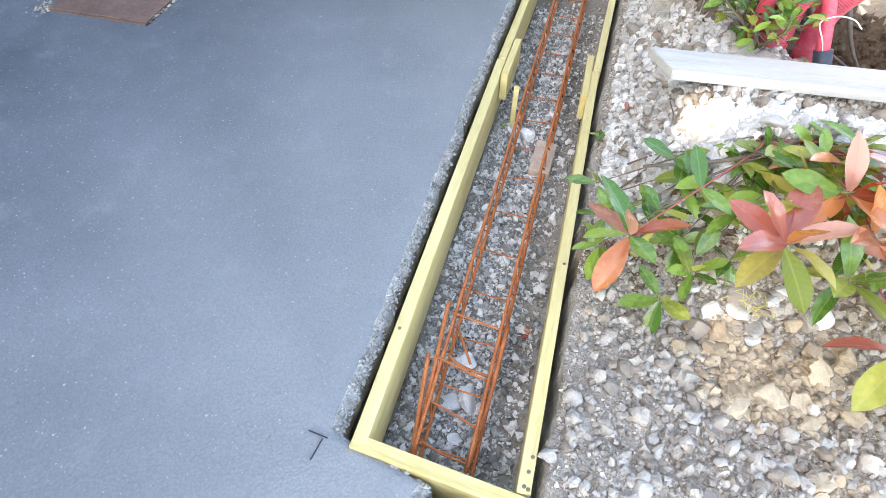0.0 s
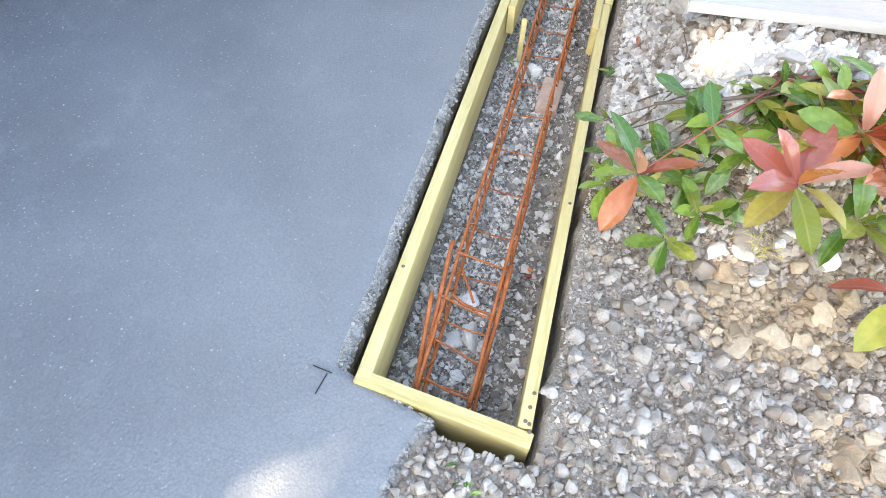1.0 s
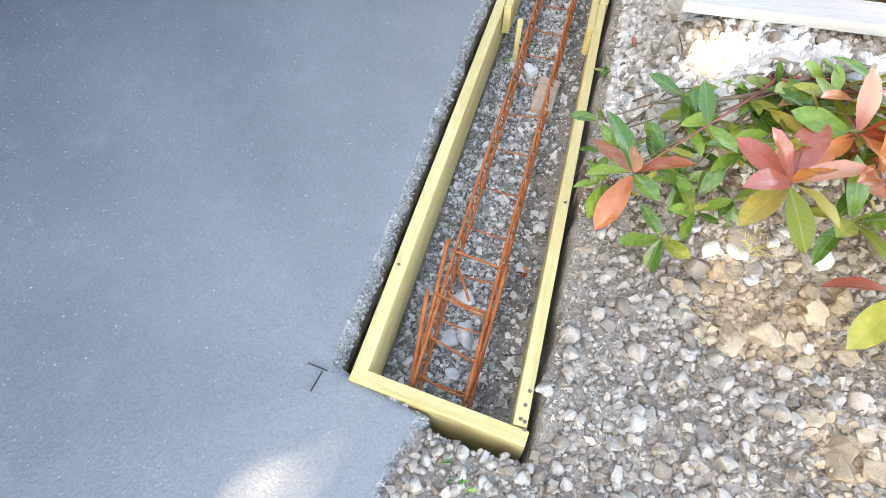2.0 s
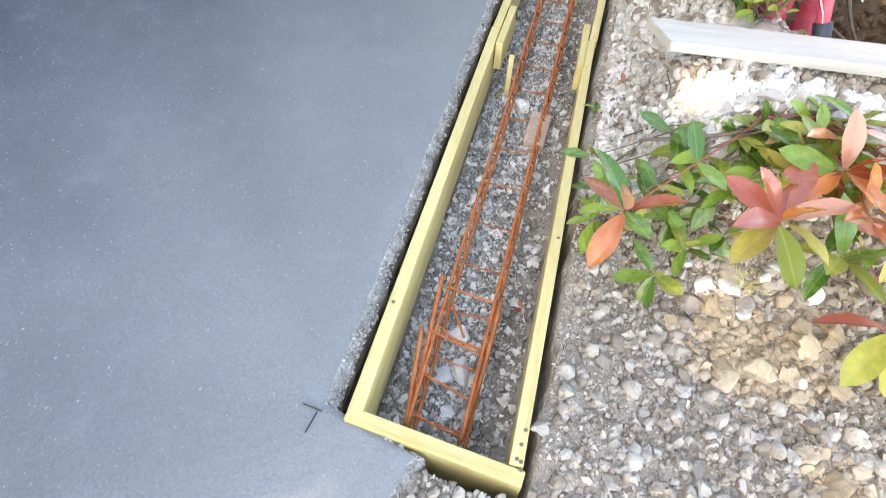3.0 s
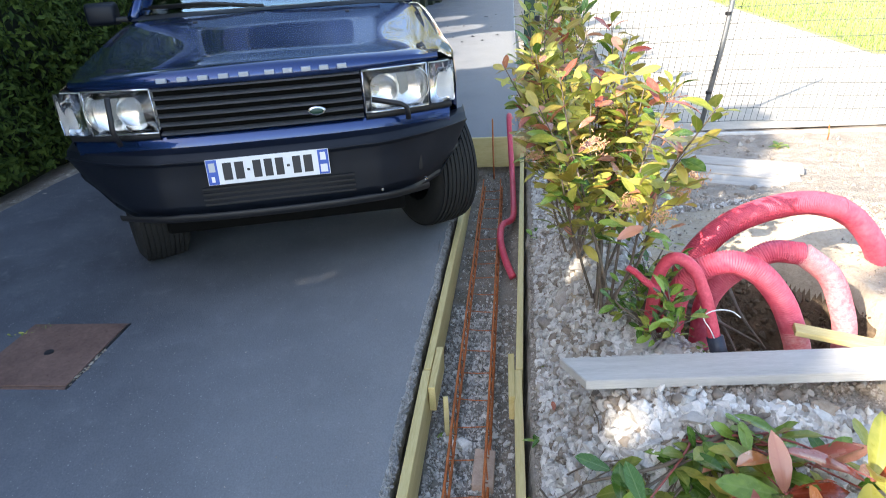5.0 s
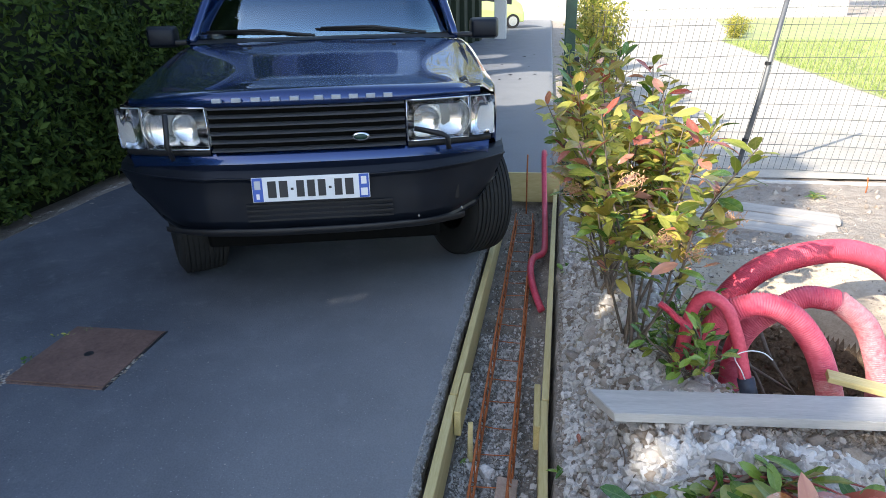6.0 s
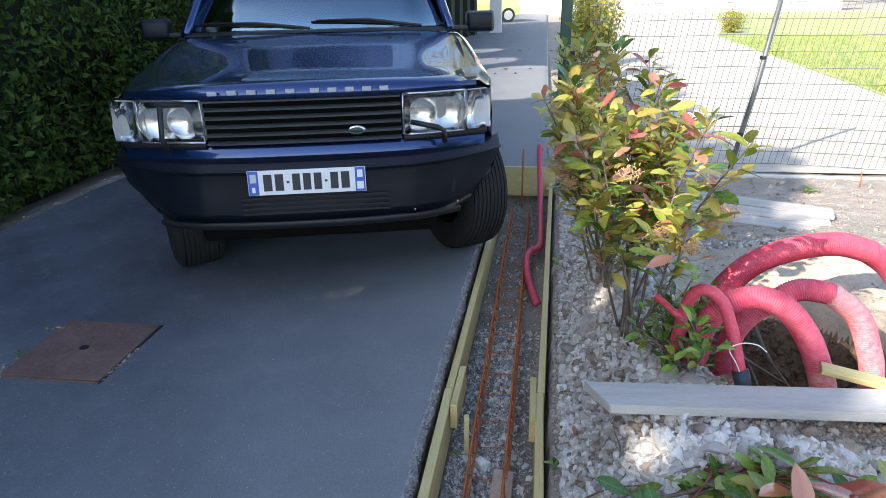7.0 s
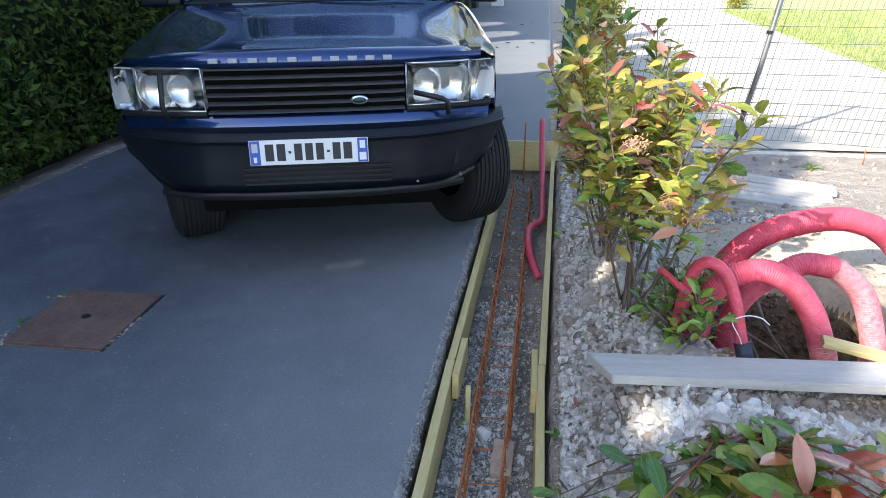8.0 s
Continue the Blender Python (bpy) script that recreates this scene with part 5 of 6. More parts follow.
    bmesh.ops.create_uvsphere(bm, u_segments=24, v_segments=12, radius=1, matrix=Matrix.Translation((0.232, 0.098, 0.856)) @ Matrix.Diagonal((0.040, 0.008, 0.020, 1)))
    badge = part("badge", bm, CHROME, grille, "small oval silver badge", True)
    bm = bmesh.new()
    bmesh.ops.create_uvsphere(bm, u_segments=24, v_segments=12, radius=1, matrix=Matrix.Translation((0.232, 0.095, 0.856)) @ Matrix.Diagonal((0.032, 0.008, 0.014, 1)))
    part("badge_middle", bm, POST_GREEN, badge, "", True)
    for s in (-1, 1):
        headlamp(car, s)
    # headlight wiper arms
    for pts in ([(-0.60, 0.09, 0.785), (-0.615, 0.085, 0.85), (-0.60, 0.085, 0.99)], [(0.63, 0.09, 0.785), (0.625, 0.085, 0.84), (0.60, 0.085, 0.855), (0.475, 0.085, 0.885)]):
        part("lamp_wiper", tube("lamp_wiper", [Vector(p) for p in pts], 0.012, BLACK, 8), BLACK, car, "black headlight wiper arm")

    # bumper
    def bv(u):
        return 0.02 + 0.30 * (abs(u) / 0.92) ** 3.0 - 0.012 * smooth_step(0.42, 0.46, abs(u))

    us = [-0.93, -0.90, -0.86, -0.80, -0.73, -0.66, -0.58, -0.50, -0.46, -0.42, -0.34, -0.22, -0.1, 0.0, 0.1, 0.22, 0.34, 0.42, 0.46, 0.50, 0.58, 0.66, 0.73, 0.80, 0.86, 0.90, 0.93]
    prof = [(0.10, 0.742), (0.03, 0.732), (0.0, 0.700), (0.012, 0.682), (0.008, 0.60), (0.0, 0.50), (0.014, 0.47), (0.03, 0.455), (0.02, 0.44), (0.05, 0.415), (0.16, 0.405)]
    rows = []
    for u in us:
        k = 1 - 0.02 * abs(u)
        lift = 0.0
        rows.append([(u * (1.0 - 0.15 * smooth_step(0.70, 0.44, z) * smooth_step(0.5, 0.93, abs(u))), bv(u) + d, z + lift * smooth_step(0.6, 0.42, z)) for d, z in prof])
    for s in (-1, 1):
        end = [(s * 0.95 * (1 - 0.05 * smooth_step(0.74, 0.5, z)), 0.50 - 0.16 * smooth_step(0.68, 0.44, z), max(z, 0.44 + 0.18 * smooth_step(0.7, 0.4, z))) for d, z in prof]
        rows = ([end] + rows) if s < 0 else (rows + [end])
    bumper = part("bumper", loft(rows), BUMPER, car, "dark satin plastic bumper", True)
    soften(bumper, 0.006, 2, 25)
    part("bumper_strip", tube("bumper_strip", [Vector((u, bv(u) - 0.004, 0.702)) for u in us], 0.006, BUMPER, 6), BUMPER, bumper)
    lip = [[(u, bv(u) + d, z) for d, z in ((-0.006, 0.462), (-0.010, 0.452), (-0.004, 0.436), (0.05, 0.41))] for u in [0.76 * w for w in us]]
    part("bumper_lip", loft(lip), BLACK, bumper, "grey scuffed lower lip", True)
    for z in (0.572, 0.548, 0.524, 0.500):
        part("vent_rib", boxed(-0.30, 0.36, 0.020, 0.030, z, z + 0.009, 0.001), BLACK, bumper)
    part("vent_recess", boxed(0.43, 0.70, bv(0.5) + 0.0, bv(0.5) + 0.02, 0.525, 0.60, 0.006, m=pose(0, -0.02, 0, 0, 0, 9)), BLACK, bumper, "black mesh vent")
    for u in (0.478, 0.69):
        part("bolt", cyl(bmesh.new(), (u, bv(u) - 0.012, 0.485), (u, bv(u) + 0.01, 0.485), 0.006, seg=10), CHROME, bumper)
    plate = part("number_plate", boxed(-0.26, 0.26, 0, 0.006, -0.055, 0.055, 0.002), WHITE, bumper, "white plate with two blue end bands")
    plate.matrix_basis = pose(0, 0.002, 0.655, -8, 0, 0)
    for ob in (plate,):
        # marks sit one level below the bumper, so the plate is a part of the car itself
        ob.parent = car
    plate_marks(plate)
    # underside pan, sills and floor, near-black for the shade beneath the car
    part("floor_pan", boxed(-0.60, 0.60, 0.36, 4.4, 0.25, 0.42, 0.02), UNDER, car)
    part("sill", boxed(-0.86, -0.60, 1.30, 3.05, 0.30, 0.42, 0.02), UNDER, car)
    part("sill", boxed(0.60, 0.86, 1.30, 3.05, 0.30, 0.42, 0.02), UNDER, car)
    # black strip added: shade of the gap below the lamps put in colour
    for s in (-1, 1):
        part("recess_shade", loft([[(s * u, nose(u) + 0.004 + d, z) for u in (0.445, 0.55, 0.65, 0.75, 0.82, 0.85)] for z, d in ((0.788, 0.006), (0.792, 0.0), (0.816, 0.0), (0.820, 0.02))]), BLACK, car, "black strip standing in for the dark recess under the lamps", True)
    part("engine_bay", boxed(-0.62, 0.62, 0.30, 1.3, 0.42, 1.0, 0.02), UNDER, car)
    # greenhouse
    A0, A1 = (0.775, 1.42, 1.225), (0.655, 2.08, 1.735)
    for s in (-1, 1):
        for pts, r in (([(s * 0.80, 1.36, 1.205), (s * 0.735, 1.72, 1.49), (s * 0.668, 2.08, 1.74)], 0.030), ([(s * 0.84, 2.55, 1.20), (s * 0.70, 2.58, 1.74)], 0.045), ([(s * 0.84, 3.45, 1.20), (s * 0.70, 3.42, 1.74)], 0.045), ([(s * 0.82, 4.5, 1.20), (s * 0.68, 4.25, 1.74)], 0.06)):
            part("pillar", tube("pillar", spline(pts, 4) if len(pts) > 2 else [Vector(p) for p in pts], r, PAINT, 10), PAINT, car)
        side = loft([[(s * 0.835, 1.45, 1.21), (s * 0.835, 3.0, 1.21), (s * 0.82, 4.45, 1.21)], [(s * 0.70, 2.05, 1.74), (s * 0.70, 3.0, 1.74), (s * 0.69, 4.25, 1.74)]])
        pane = part("side_window", side, CLEAR, car, "clear side glass")
        pane.modifiers.new("thick", "SOLIDIFY").thickness = 0.004
        pane.visible_shadow = False
    us = [-1, -0.66, -0.33, 0, 0.33, 0.66, 1]
    ws = loft([[(0.775 * u, 1.345 + 0.035 * u * u, 1.225) for u in us], [(0.715 * u, 1.685 + 0.035 * u * u, 1.49) for u in us], [(0.645 * u, 2.02 + 0.035 * u * u, 1.735) for u in us]])
    pane = part("windscreen", ws, SCREEN, car, "clear windscreen reflecting the sky", True)
    pane.modifiers.new("thick", "SOLIDIFY").thickness = 0.005
    pane.visible_shadow = False
    pane = part("rear_window", loft([[(-0.74, 4.52, 1.22), (0.74, 4.52, 1.22)], [(-0.62, 4.30, 1.72), (0.62, 4.30, 1.72)]]), CLEAR, car)
    pane.modifiers.new("thick", "SOLIDIFY").thickness = 0.004
    rows = [[(u * 0.715, v + (0.08 * u * u if v < 2.5 else 0), z - 0.05 * abs(u) ** 3) for u in us] for v, z in ((1.98, 1.735), (2.06, 1.765), (2.5, 1.805), (3.2, 1.815), (4.0, 1.80), (4.3, 1.76))]
    roof = part("roof", loft(rows), PAINT, car, "blue roof panel", True)
    roof.modifiers.new("thick", "SOLIDIFY").thickness = 0.03
    # scuttle and wipers
    part("scuttle", loft([[(0.80 * u, 1.22 + 0.09 * u * u, 1.212 - 0.015 * u * u) for u in us], [(0.80 * u, 1.34 + 0.09 * u * u, 1.222) for u in us]]), BLACK, car)
    for u0, u1, z1 in ((-0.05, -0.70, 1.262), (0.62, -0.02, 1.268)):
        w = part("wiper_arm", tube("wiper_arm", [Vector((u0, 1.28, 1.232)), Vector(((u0 + u1) / 2, 1.325, z1 + 0.004)), Vector((u1, 1.365, z1))], 0.009, BLACK, 6), BLACK, car)
        part("wiper_blade", tube("wiper_blade", [Vector((u0 - 0.12, 1.318, 1.245)), Vector(((u0 + u1) / 2 - 0.05, 1.335, z1 - 0.008)), Vector((u1 - 0.03, 1.372, z1 - 0.006))], 0.006, BLACK, 6), BLACK, w)
    for u in (-0.40, 0.42):
        part("washer_jet", boxed(u - 0.012, u + 0.012, 1.06, 1.08, hood_top(u, 1.0) - 0.004, hood_top(u, 1.0) + 0.010, 0.003), BLACK, car)
    # mirrors
    for s in (-1, 1):
        mr = new("side_mirror")
        mr.parent = car
        bm = boxed(-0.095, 0.095, -0.05, 0.05, -0.065, 0.065, 0.022)
        for v in bm.verts:
            if v.co.y < 0:
                v.co.x *= 0.86
                v.co.z *= 0.86
        h = part("housing", bm, BUMPER, mr, "blue-black mirror housing", True)
        h.matrix_basis = pose(s * 1.015, 1.52, 1.235, 0, 0, -s * 6)
        g = part("mirror_glass", boxed(-0.082, 0.082, 0.050, 0.053, -0.053, 0.053), CHROME, mr)
        g.matrix_basis = pose(s * 1.015, 1.52, 1.235, 0, 0, -s * 6)
        part("stalk", boxed(min(s * 0.82, s * 0.96), max(s * 0.82, s * 0.96), 1.49, 1.55, 1.185, 1.215, 0.01), BLACK, mr)
    # cabin
    part("dashboard", boxed(-0.74, 0.74, 1.45, 1.80, 1.05, 1.20, 0.04), BLACK, car)
    wheel_m = Matrix.Translation((0.40, 1.80, 1.26)) @ Matrix.Rotation(radians(-62), 4, "X")
    ring = [wheel_m @ Vector((0.19 * math.cos(a), 0.19 * math.sin(a), 0)) for a in [2 * math.pi * k / 40 for k in range(41)]]
    sw = part("steering_wheel", tube("steering_wheel", ring, 0.015, BEIGE, 8), BEIGE, car, "beige steering wheel")
    part("spoke", boxed(-0.18, 0.18, -0.05, 0.02, -0.01, 0.015, 0.006, m=wheel_m), BLACK, sw)
    for u in (-0.38, 0.38):
        seat = part("seat", boxed(u - 0.25, u + 0.25, 2.05, 2.55, 0.75, 0.92, 0.05), BEIGE, car, "beige leather seat")
        part("backrest", boxed(u - 0.25, u + 0.25, 2.50, 2.64, 0.88, 1.44, 0.05), BEIGE, seat)
        part("headrest", boxed(u - 0.14, u + 0.14, 2.54, 2.63, 1.46, 1.64, 0.04), BEIGE, seat)
    part("paper_sticker", boxed(-0.69, -0.635, 1.61, 1.613, 1.32, 1.385), CONCRETE, car, "white paper sticker in the windscreen corner")
    wheel(car, 0.77, 0.79, 23, 1)
    wheel(car, -0.77, 0.75, 23, -1)
    wheel(car, 0.77, 3.545, 0, 1)
    wheel(car, -0.77, 3.545, 0, -1)


parked_car()


# ---- hedge ----
# top lies out of view; height, dip and bump shaped to place shade
def hedge_top(y):
    return 5.55 + 0.25 * wob(0, y, 0.5) + 0.3 * wob(3, y, 1.7) - 2.8 * math.exp(-((y - 5.5) / 0.85) ** 4) + 0.75 * math.exp(-((y + 1.3) / 0.7) ** 2)


# spots to light: leaves are left out of the unseen crown towards the sun
SUN_FLECKS = [((0.63, 0.97, 0.29), 0.055), ((0.77, 0.52, 0.05), 0.022), ((-0.07, -0.24, 0.0), 0.024), ((-0.58, 2.42, 0.0), 0.016), ((-0.67, 2.31, 0.0), 0.011), ((1.18, 1.80, 0.33), 0.05), ((0.60, 2.42, 0.05), 0.05),
              ((1.75, 2.72, 0.15), 0.13), ((1.86, 2.36, 0.3), 0.09), ((1.62, 2.28, 0.38), 0.06), ((1.66, 1.92, 0.10), 0.10), ((1.55, 1.50, 0.13), 0.08), ((1.43, 1.02, 0.10), 0.08), ((1.9, 1.6, 0.1), 0.12),
              ((0.72, 1.95, 0.72), 0.13), ((0.70, 2.1, 1.0), 0.12), ((0.92, 1.95, 0.50), 0.09), ((0.66, 2.6, 0.85), 0.10), ((-0.25, 11.6, 0), 0.55), ((0.0, 9.0, 0), 0.5), ((0.15, 9.8, 0), 0.6), ((-0.15, 10.7, 0), 0.55), ((-0.7, 10.4, 0), 0.22), ((0.1, 10.0, 0), 0.20), ((-0.9, 13.2, 0), 0.5), ((-1.3, 15.5, 0), 0.45), ((-0.3, 7.7, 0), 0.14)]


def leaf_quads(c, s, d, rng):
    d = d / np.linalg.norm(d, axis=1)[:, None]
    e = np.cross(d, rng.normal(size=d.shape))
    e /= np.linalg.norm(e, axis=1)[:, None]
    f = np.cross(d, e)
    s = s[:, None]
    V = np.stack([c - f * s, c + e * s * 0.45 + d * s * 0.15, c + f * s, c - e * s * 0.45 + d * s * 0.15], 1).reshape(-1, 3)
    return V.tolist(), np.arange(len(V)).reshape(-1, 4).tolist()


def hedge():
    t = thing("hedge", "dense dark green hedge along the drive, its tall unseen crown added for shade", "hedge", kind="stuff")
    # dark solid core standing in for the hedge's inner shade
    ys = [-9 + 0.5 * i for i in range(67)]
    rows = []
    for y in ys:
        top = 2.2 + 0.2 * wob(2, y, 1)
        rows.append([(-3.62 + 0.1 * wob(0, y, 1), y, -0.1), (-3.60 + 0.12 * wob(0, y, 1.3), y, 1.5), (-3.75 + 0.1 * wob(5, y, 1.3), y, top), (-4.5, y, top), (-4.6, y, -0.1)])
    part("dark_core", loft(rows, True, True), HEDGE_CORE, t)
    rng = np.random.default_rng(3)
    axis = np.array(toward[:])

    def fleck_gaps(c, s):
        keep = np.ones(len(c), bool)
        for p, r in SUN_FLECKS:
            if 1.0 < p[1] < 3.0 and p[0] > 0.4:
                p = BANK @ Vector(p)
            d = c - np.array(p)
            off = np.linalg.norm(d - (d @ axis)[:, None] * axis, axis=1)
            keep &= off > r + s * 0.3
        return keep

    # the outer face
    n = 60000
    y = np.where(rng.random(n) < 0.78, rng.uniform(1.5, 9, n), rng.uniform(-9, 24, n))
    top = np.array([hedge_top(v) for v in y])
    z = rng.uniform(0.02, 1, n) ** 1.25 * top
    bulge = np.array([0.16 * noise.noise((a * 1.7, b * 1.7, 0.3)) + 0.09 * noise.noise((a * 5, b * 5, 1.3)) for a, b in zip(y, z)])
    x = -3.42 + bulge - rng.random(n) ** 2 * 0.25 - 0.22 * np.clip((z - top + 0.5) / 0.5, 0, 1) + 0.05 * np.clip(1 - z / 0.3, 0, 1)
    s = rng.uniform(0.022, 0.05, n) * np.where(np.abs(y - 4.5) > 5.5, 2.0, 1.0)
    c = np.stack([x, y, z], 1)
    k = fleck_gaps(c, s)
    V, F = leaf_quads(c[k], s[k], rng.normal(size=(k.sum(), 3)) + (0.9, -0.2, 0.4), rng)
    part("foliage", mesh_of("foliage", V, F, LEAF_HEDGE), LEAF_HEDGE, t)
    # the crown, unseen and added to block the sun
    n = 105000
    y = rng.uniform(-9, 24, n)
    x = rng.uniform(-4.7, -3.45, n)
    top = np.array([hedge_top(v) for v in y - 1.11 * (x + 3.45)])
    z = 2.0 + (top - 2.0) * rng.random(n)
    c = np.stack([x, y, z], 1)
    s = rng.uniform(0.075, 0.152, n)
    k = fleck_gaps(c, s)
    V, F = leaf_quads(c[k], s[k], rng.normal(size=(k.sum(), 3)), rng)
    part("crown_foliage", mesh_of("crown_foliage", V, F, LEAF_HEDGE), LEAF_HEDGE, t)


hedge()


# ---- fence, path, lawn ----
def scatter_leaves(n, seed, place, size):
    rng = np.random.default_rng(seed)
    c = place(rng, n)
    s = rng.uniform(size[0], size[1], n)
    d = rng.normal(size=(n, 3))
    d /= np.linalg.norm(d, axis=1)[:, None]
    e = np.cross(d, rng.normal(size=(n, 3)))
    e /= np.linalg.norm(e, axis=1)[:, None]
    f = np.cross(d, e)
    V = np.stack([c - f * s[:, None], c + e * s[:, None] * 0.42, c + f * s[:, None], c - e * s[:, None] * 0.42], 1).reshape(-1, 3)
    return V.tolist(), np.arange(4 * n).reshape(-1, 4).tolist()


def back_shrub(x, y, h, rad, seed):
    t = thing("sunlit_shrub", "golden-green shrub in full sun behind the fence", "shrub", Matrix.Translation((x, y, 0)), "shrubs behind the fence")
    rng = random.Random(seed)
    tips = []
    for _ in range(9):
        a = rng.uniform(0, 6.28)
        tip = Vector((math.cos(a) * rad * 0.8 * rng.random(), math.sin(a) * rad * rng.random(), h * rng.uniform(0.6, 0.95)))
        part("stem", tube("stem", spline([(0, 0, -0.05), tip * 0.5 + Vector((0, 0, 0.1)), tip], 4), lambda s: 0.012 - 0.008 * s, BARK, 5), BARK, t)
        tips.append(tip)

    def place(g, n):
        k = g.integers(len(tips), size=n)
        f = g.uniform(0.3, 1.05, n)[:, None]
        return np.array([list(q) for q in tips])[k] * f + g.normal(size=(n, 3)) * (rad * 0.24, rad * 0.24, rad * 0.28) + (0, 0, 0.05)

    V, F = scatter_leaves(2600, seed, place, (0.015, 0.04))
    part("foliage", mesh_of("foliage", V, F, LEAF_SUN), LEAF_SUN, t)


for x, y, h, r, s in ((0.85, 6.3, 1.5, 0.30, 1), (0.88, 7.5, 1.7, 0.32, 2), (0.95, 8.8, 1.7, 0.35, 3), (1.0, 10.3, 1.7, 0.36, 4), (1.05, 12.0, 1.8, 0.4, 5)):
    back_shrub(x, y, h, r, s)

gp = thing("fence_post", "dark green square steel fence post", "post", pose(0.50, 5.15, 0))
bm = boxed(-0.045, 0.045, -0.045, 0.045, -0.1, 1.9, 0.006)
part("shaft", bm, POST_GREEN, gp)
part("cap", boxed(-0.048, 0.048, -0.048, 0.048, 1.9, 1.92, 0.006), BLACK, gp)
part("hinge", boxed(0.045, 0.085, -0.02, 0.02, 0.86, 0.93, 0.005), BLACK, gp)


def mesh_fence():
    t = thing("wire_fence", "sagging wire mesh fence with a leaning steel post", "fence")
    part("post", tube("post", [Vector((1.87, 4.86, -0.1)), Vector((1.99, 4.90, 0.65)), Vector((2.10, 4.95, 1.5))], 0.019, STEEL, 10), STEEL, t, "leaning galvanised tube post")
    for k, s in ((0.25, 0.3), (0.62, 0.7), (0.93, 0.9)):
        p = Vector((1.87, 4.86, -0.1)).lerp(Vector((2.10, 4.95, 1.5)), k)
        part("clamp", cyl(bmesh.new(), p - Vector((0, 0, 0.012)), p + Vector((0, 0, 0.012)), 0.025, seg=10), BLACK, t)

    def at(x, h):
        lean = 0.14 * h
        y = 4.98 - 0.04 * (x - 1.8) + 0.03 * wob(x, h, 1.5)
        return Vector((x + lean, y + 0.05 * h, 0.03 + h + 0.02 * wob(x, h, 2.2, 4) - 0.03 * smooth_step(2.2, 4, x)))

    for h in (0.0, 0.1, 0.2, 0.3, 0.42, 0.54, 0.66, 0.78, 0.9, 1.02, 1.14, 1.26, 1.38):
        pts = [at(0.55 + 0.12 * i, h) for i in range(46)]
        part("line_wire", tube("line_wire", pts, 0.0030, WIRE, 4), WIRE, t)
    V, F = [], []
    for i in range(110):
        x = 0.56 + 0.05 * i
        me = tube("w", [at(x, 1.38 * k / 8) for k in range(9)], 0.0023, WIRE, 3, False)
        b = len(V)
        V += [v.co[:] for v in me.vertices]
        F += [tuple(b + q for q in p.vertices) for p in me.polygons]
        bpy.data.meshes.remove(me)
    tagged(part("wire_mesh", mesh_of("wire_mesh", V, F, WIRE), WIRE, t), kind="stuff")


mesh_fence()
kerb = boxed(1.0, 7.0, -0.02, 0.02, -0.1, 0.02, 0.006)
ob = part("kerb", kerb, CONCRETE, None)
ob.matrix_world = pose(0, 4.74, 0, 0, 0, -1.5)
tagged(ob, "low pale concrete edging under the wire fence", "kerb", kind="structure")
stick = thing("iron_hook", "thin rusty tie iron sticking out of the soil", "hook")
part("rod", tube("rod", [Vector((2.68, 4.42, -0.02)), Vector((2.685, 4.42, 0.06)), Vector((2.675, 4.42, 0.13))], 0.005, RUST, 6), RUST, stick)

# pale path and lawn
path_line = [(1.1, 4.79, 9.5), (1.3, 5.4, 9.0), (1.5, 8.0, 4.85), (1.6, 10.0, 4.95), (1.9, 15.0, 5.15), (2.2, 19.5, 5.35), (2.4, 24.0, 6.7), (2.5, 34.0, 8.5)]
V, F = [], []
for x0, y, x1 in path_line:
    V += [(x0, y, 0.012), ((x0 + x1) / 2, y, 0.020), (x1, y, 0.012)]
for i in range(len(path_line) - 1):
    F += [(3 * i, 3 * i + 1, 3 * i + 4, 3 * i + 3), (3 * i + 1, 3 * i + 2, 3 * i + 5, 3 * i + 4)]
structure("path", mesh_of("path", V, F, PATH_PALE, True), "bright pale gravel path in the sun", "path")
V = [(x1 - 0.10, y, 0.018) for x0, y, x1 in path_line[2:]] + [(30, y, 0.018) for x0, y, x1 in path_line[2:]]
n = len(path_line) - 2
F = [(i, n + i, n + i + 1, i + 1) for i in range(n - 1)]
V += [(9.0, 5.4, 0.018), (30, 5.4, 0.018)]
F.append((2 * n, 2 * n + 1, n, 0))
structure("lawn", mesh_of("lawn", V, F, LAWN), "sunlit yellow-green lawn", "lawn")


def blades():
    rng = np.random.default_rng(9)
    V, n = [], 0
    while n < 50000:
        y = 5.5 + 14 * rng.random() ** 1.6
        edge = float(np.interp(y, [p[1] for p in path_line], [p[2] for p in path_line]))
        x = edge + 7 * rng.random() ** 1.3 - 0.03
        a, h, w = rng.uniform(0, 6.28), rng.uniform(0.03, 0.12), rng.uniform(0.005, 0.011)
        lean = rng.normal(0, 0.025, 2)
        V += [(x - w * math.cos(a), y - w * math.sin(a), 0.01), (x + w * math.cos(a), y + w * math.sin(a), 0.01), (x + lean[0], y + lean[1], h)]
        n += 1
    return mesh_of("grass", V, [(3 * i, 3 * i + 1, 3 * i + 2) for i in range(n)], GRASS)


tagged(new("grass", blades()), "short sunlit grass blades on the lawn", "grass", kind="stuff")
for x, y, h, r, s in ((5.9, 20.6, 0.42, 0.4, 21), (6.4, 22.4, 0.45, 0.45, 22)):
    back_shrub(x, y, h, r, s)

# ---- far end of the drive ----
gate = thing("gate_pillar", "white rendered gate pillar at the drive's end", "pillar", pose(-1.35, 22.3, 0))
part("shaft", boxed(-0.2, 0.2, -0.2, 0.2, -0.05, 2.2, 0.02), CONCRETE, gate)
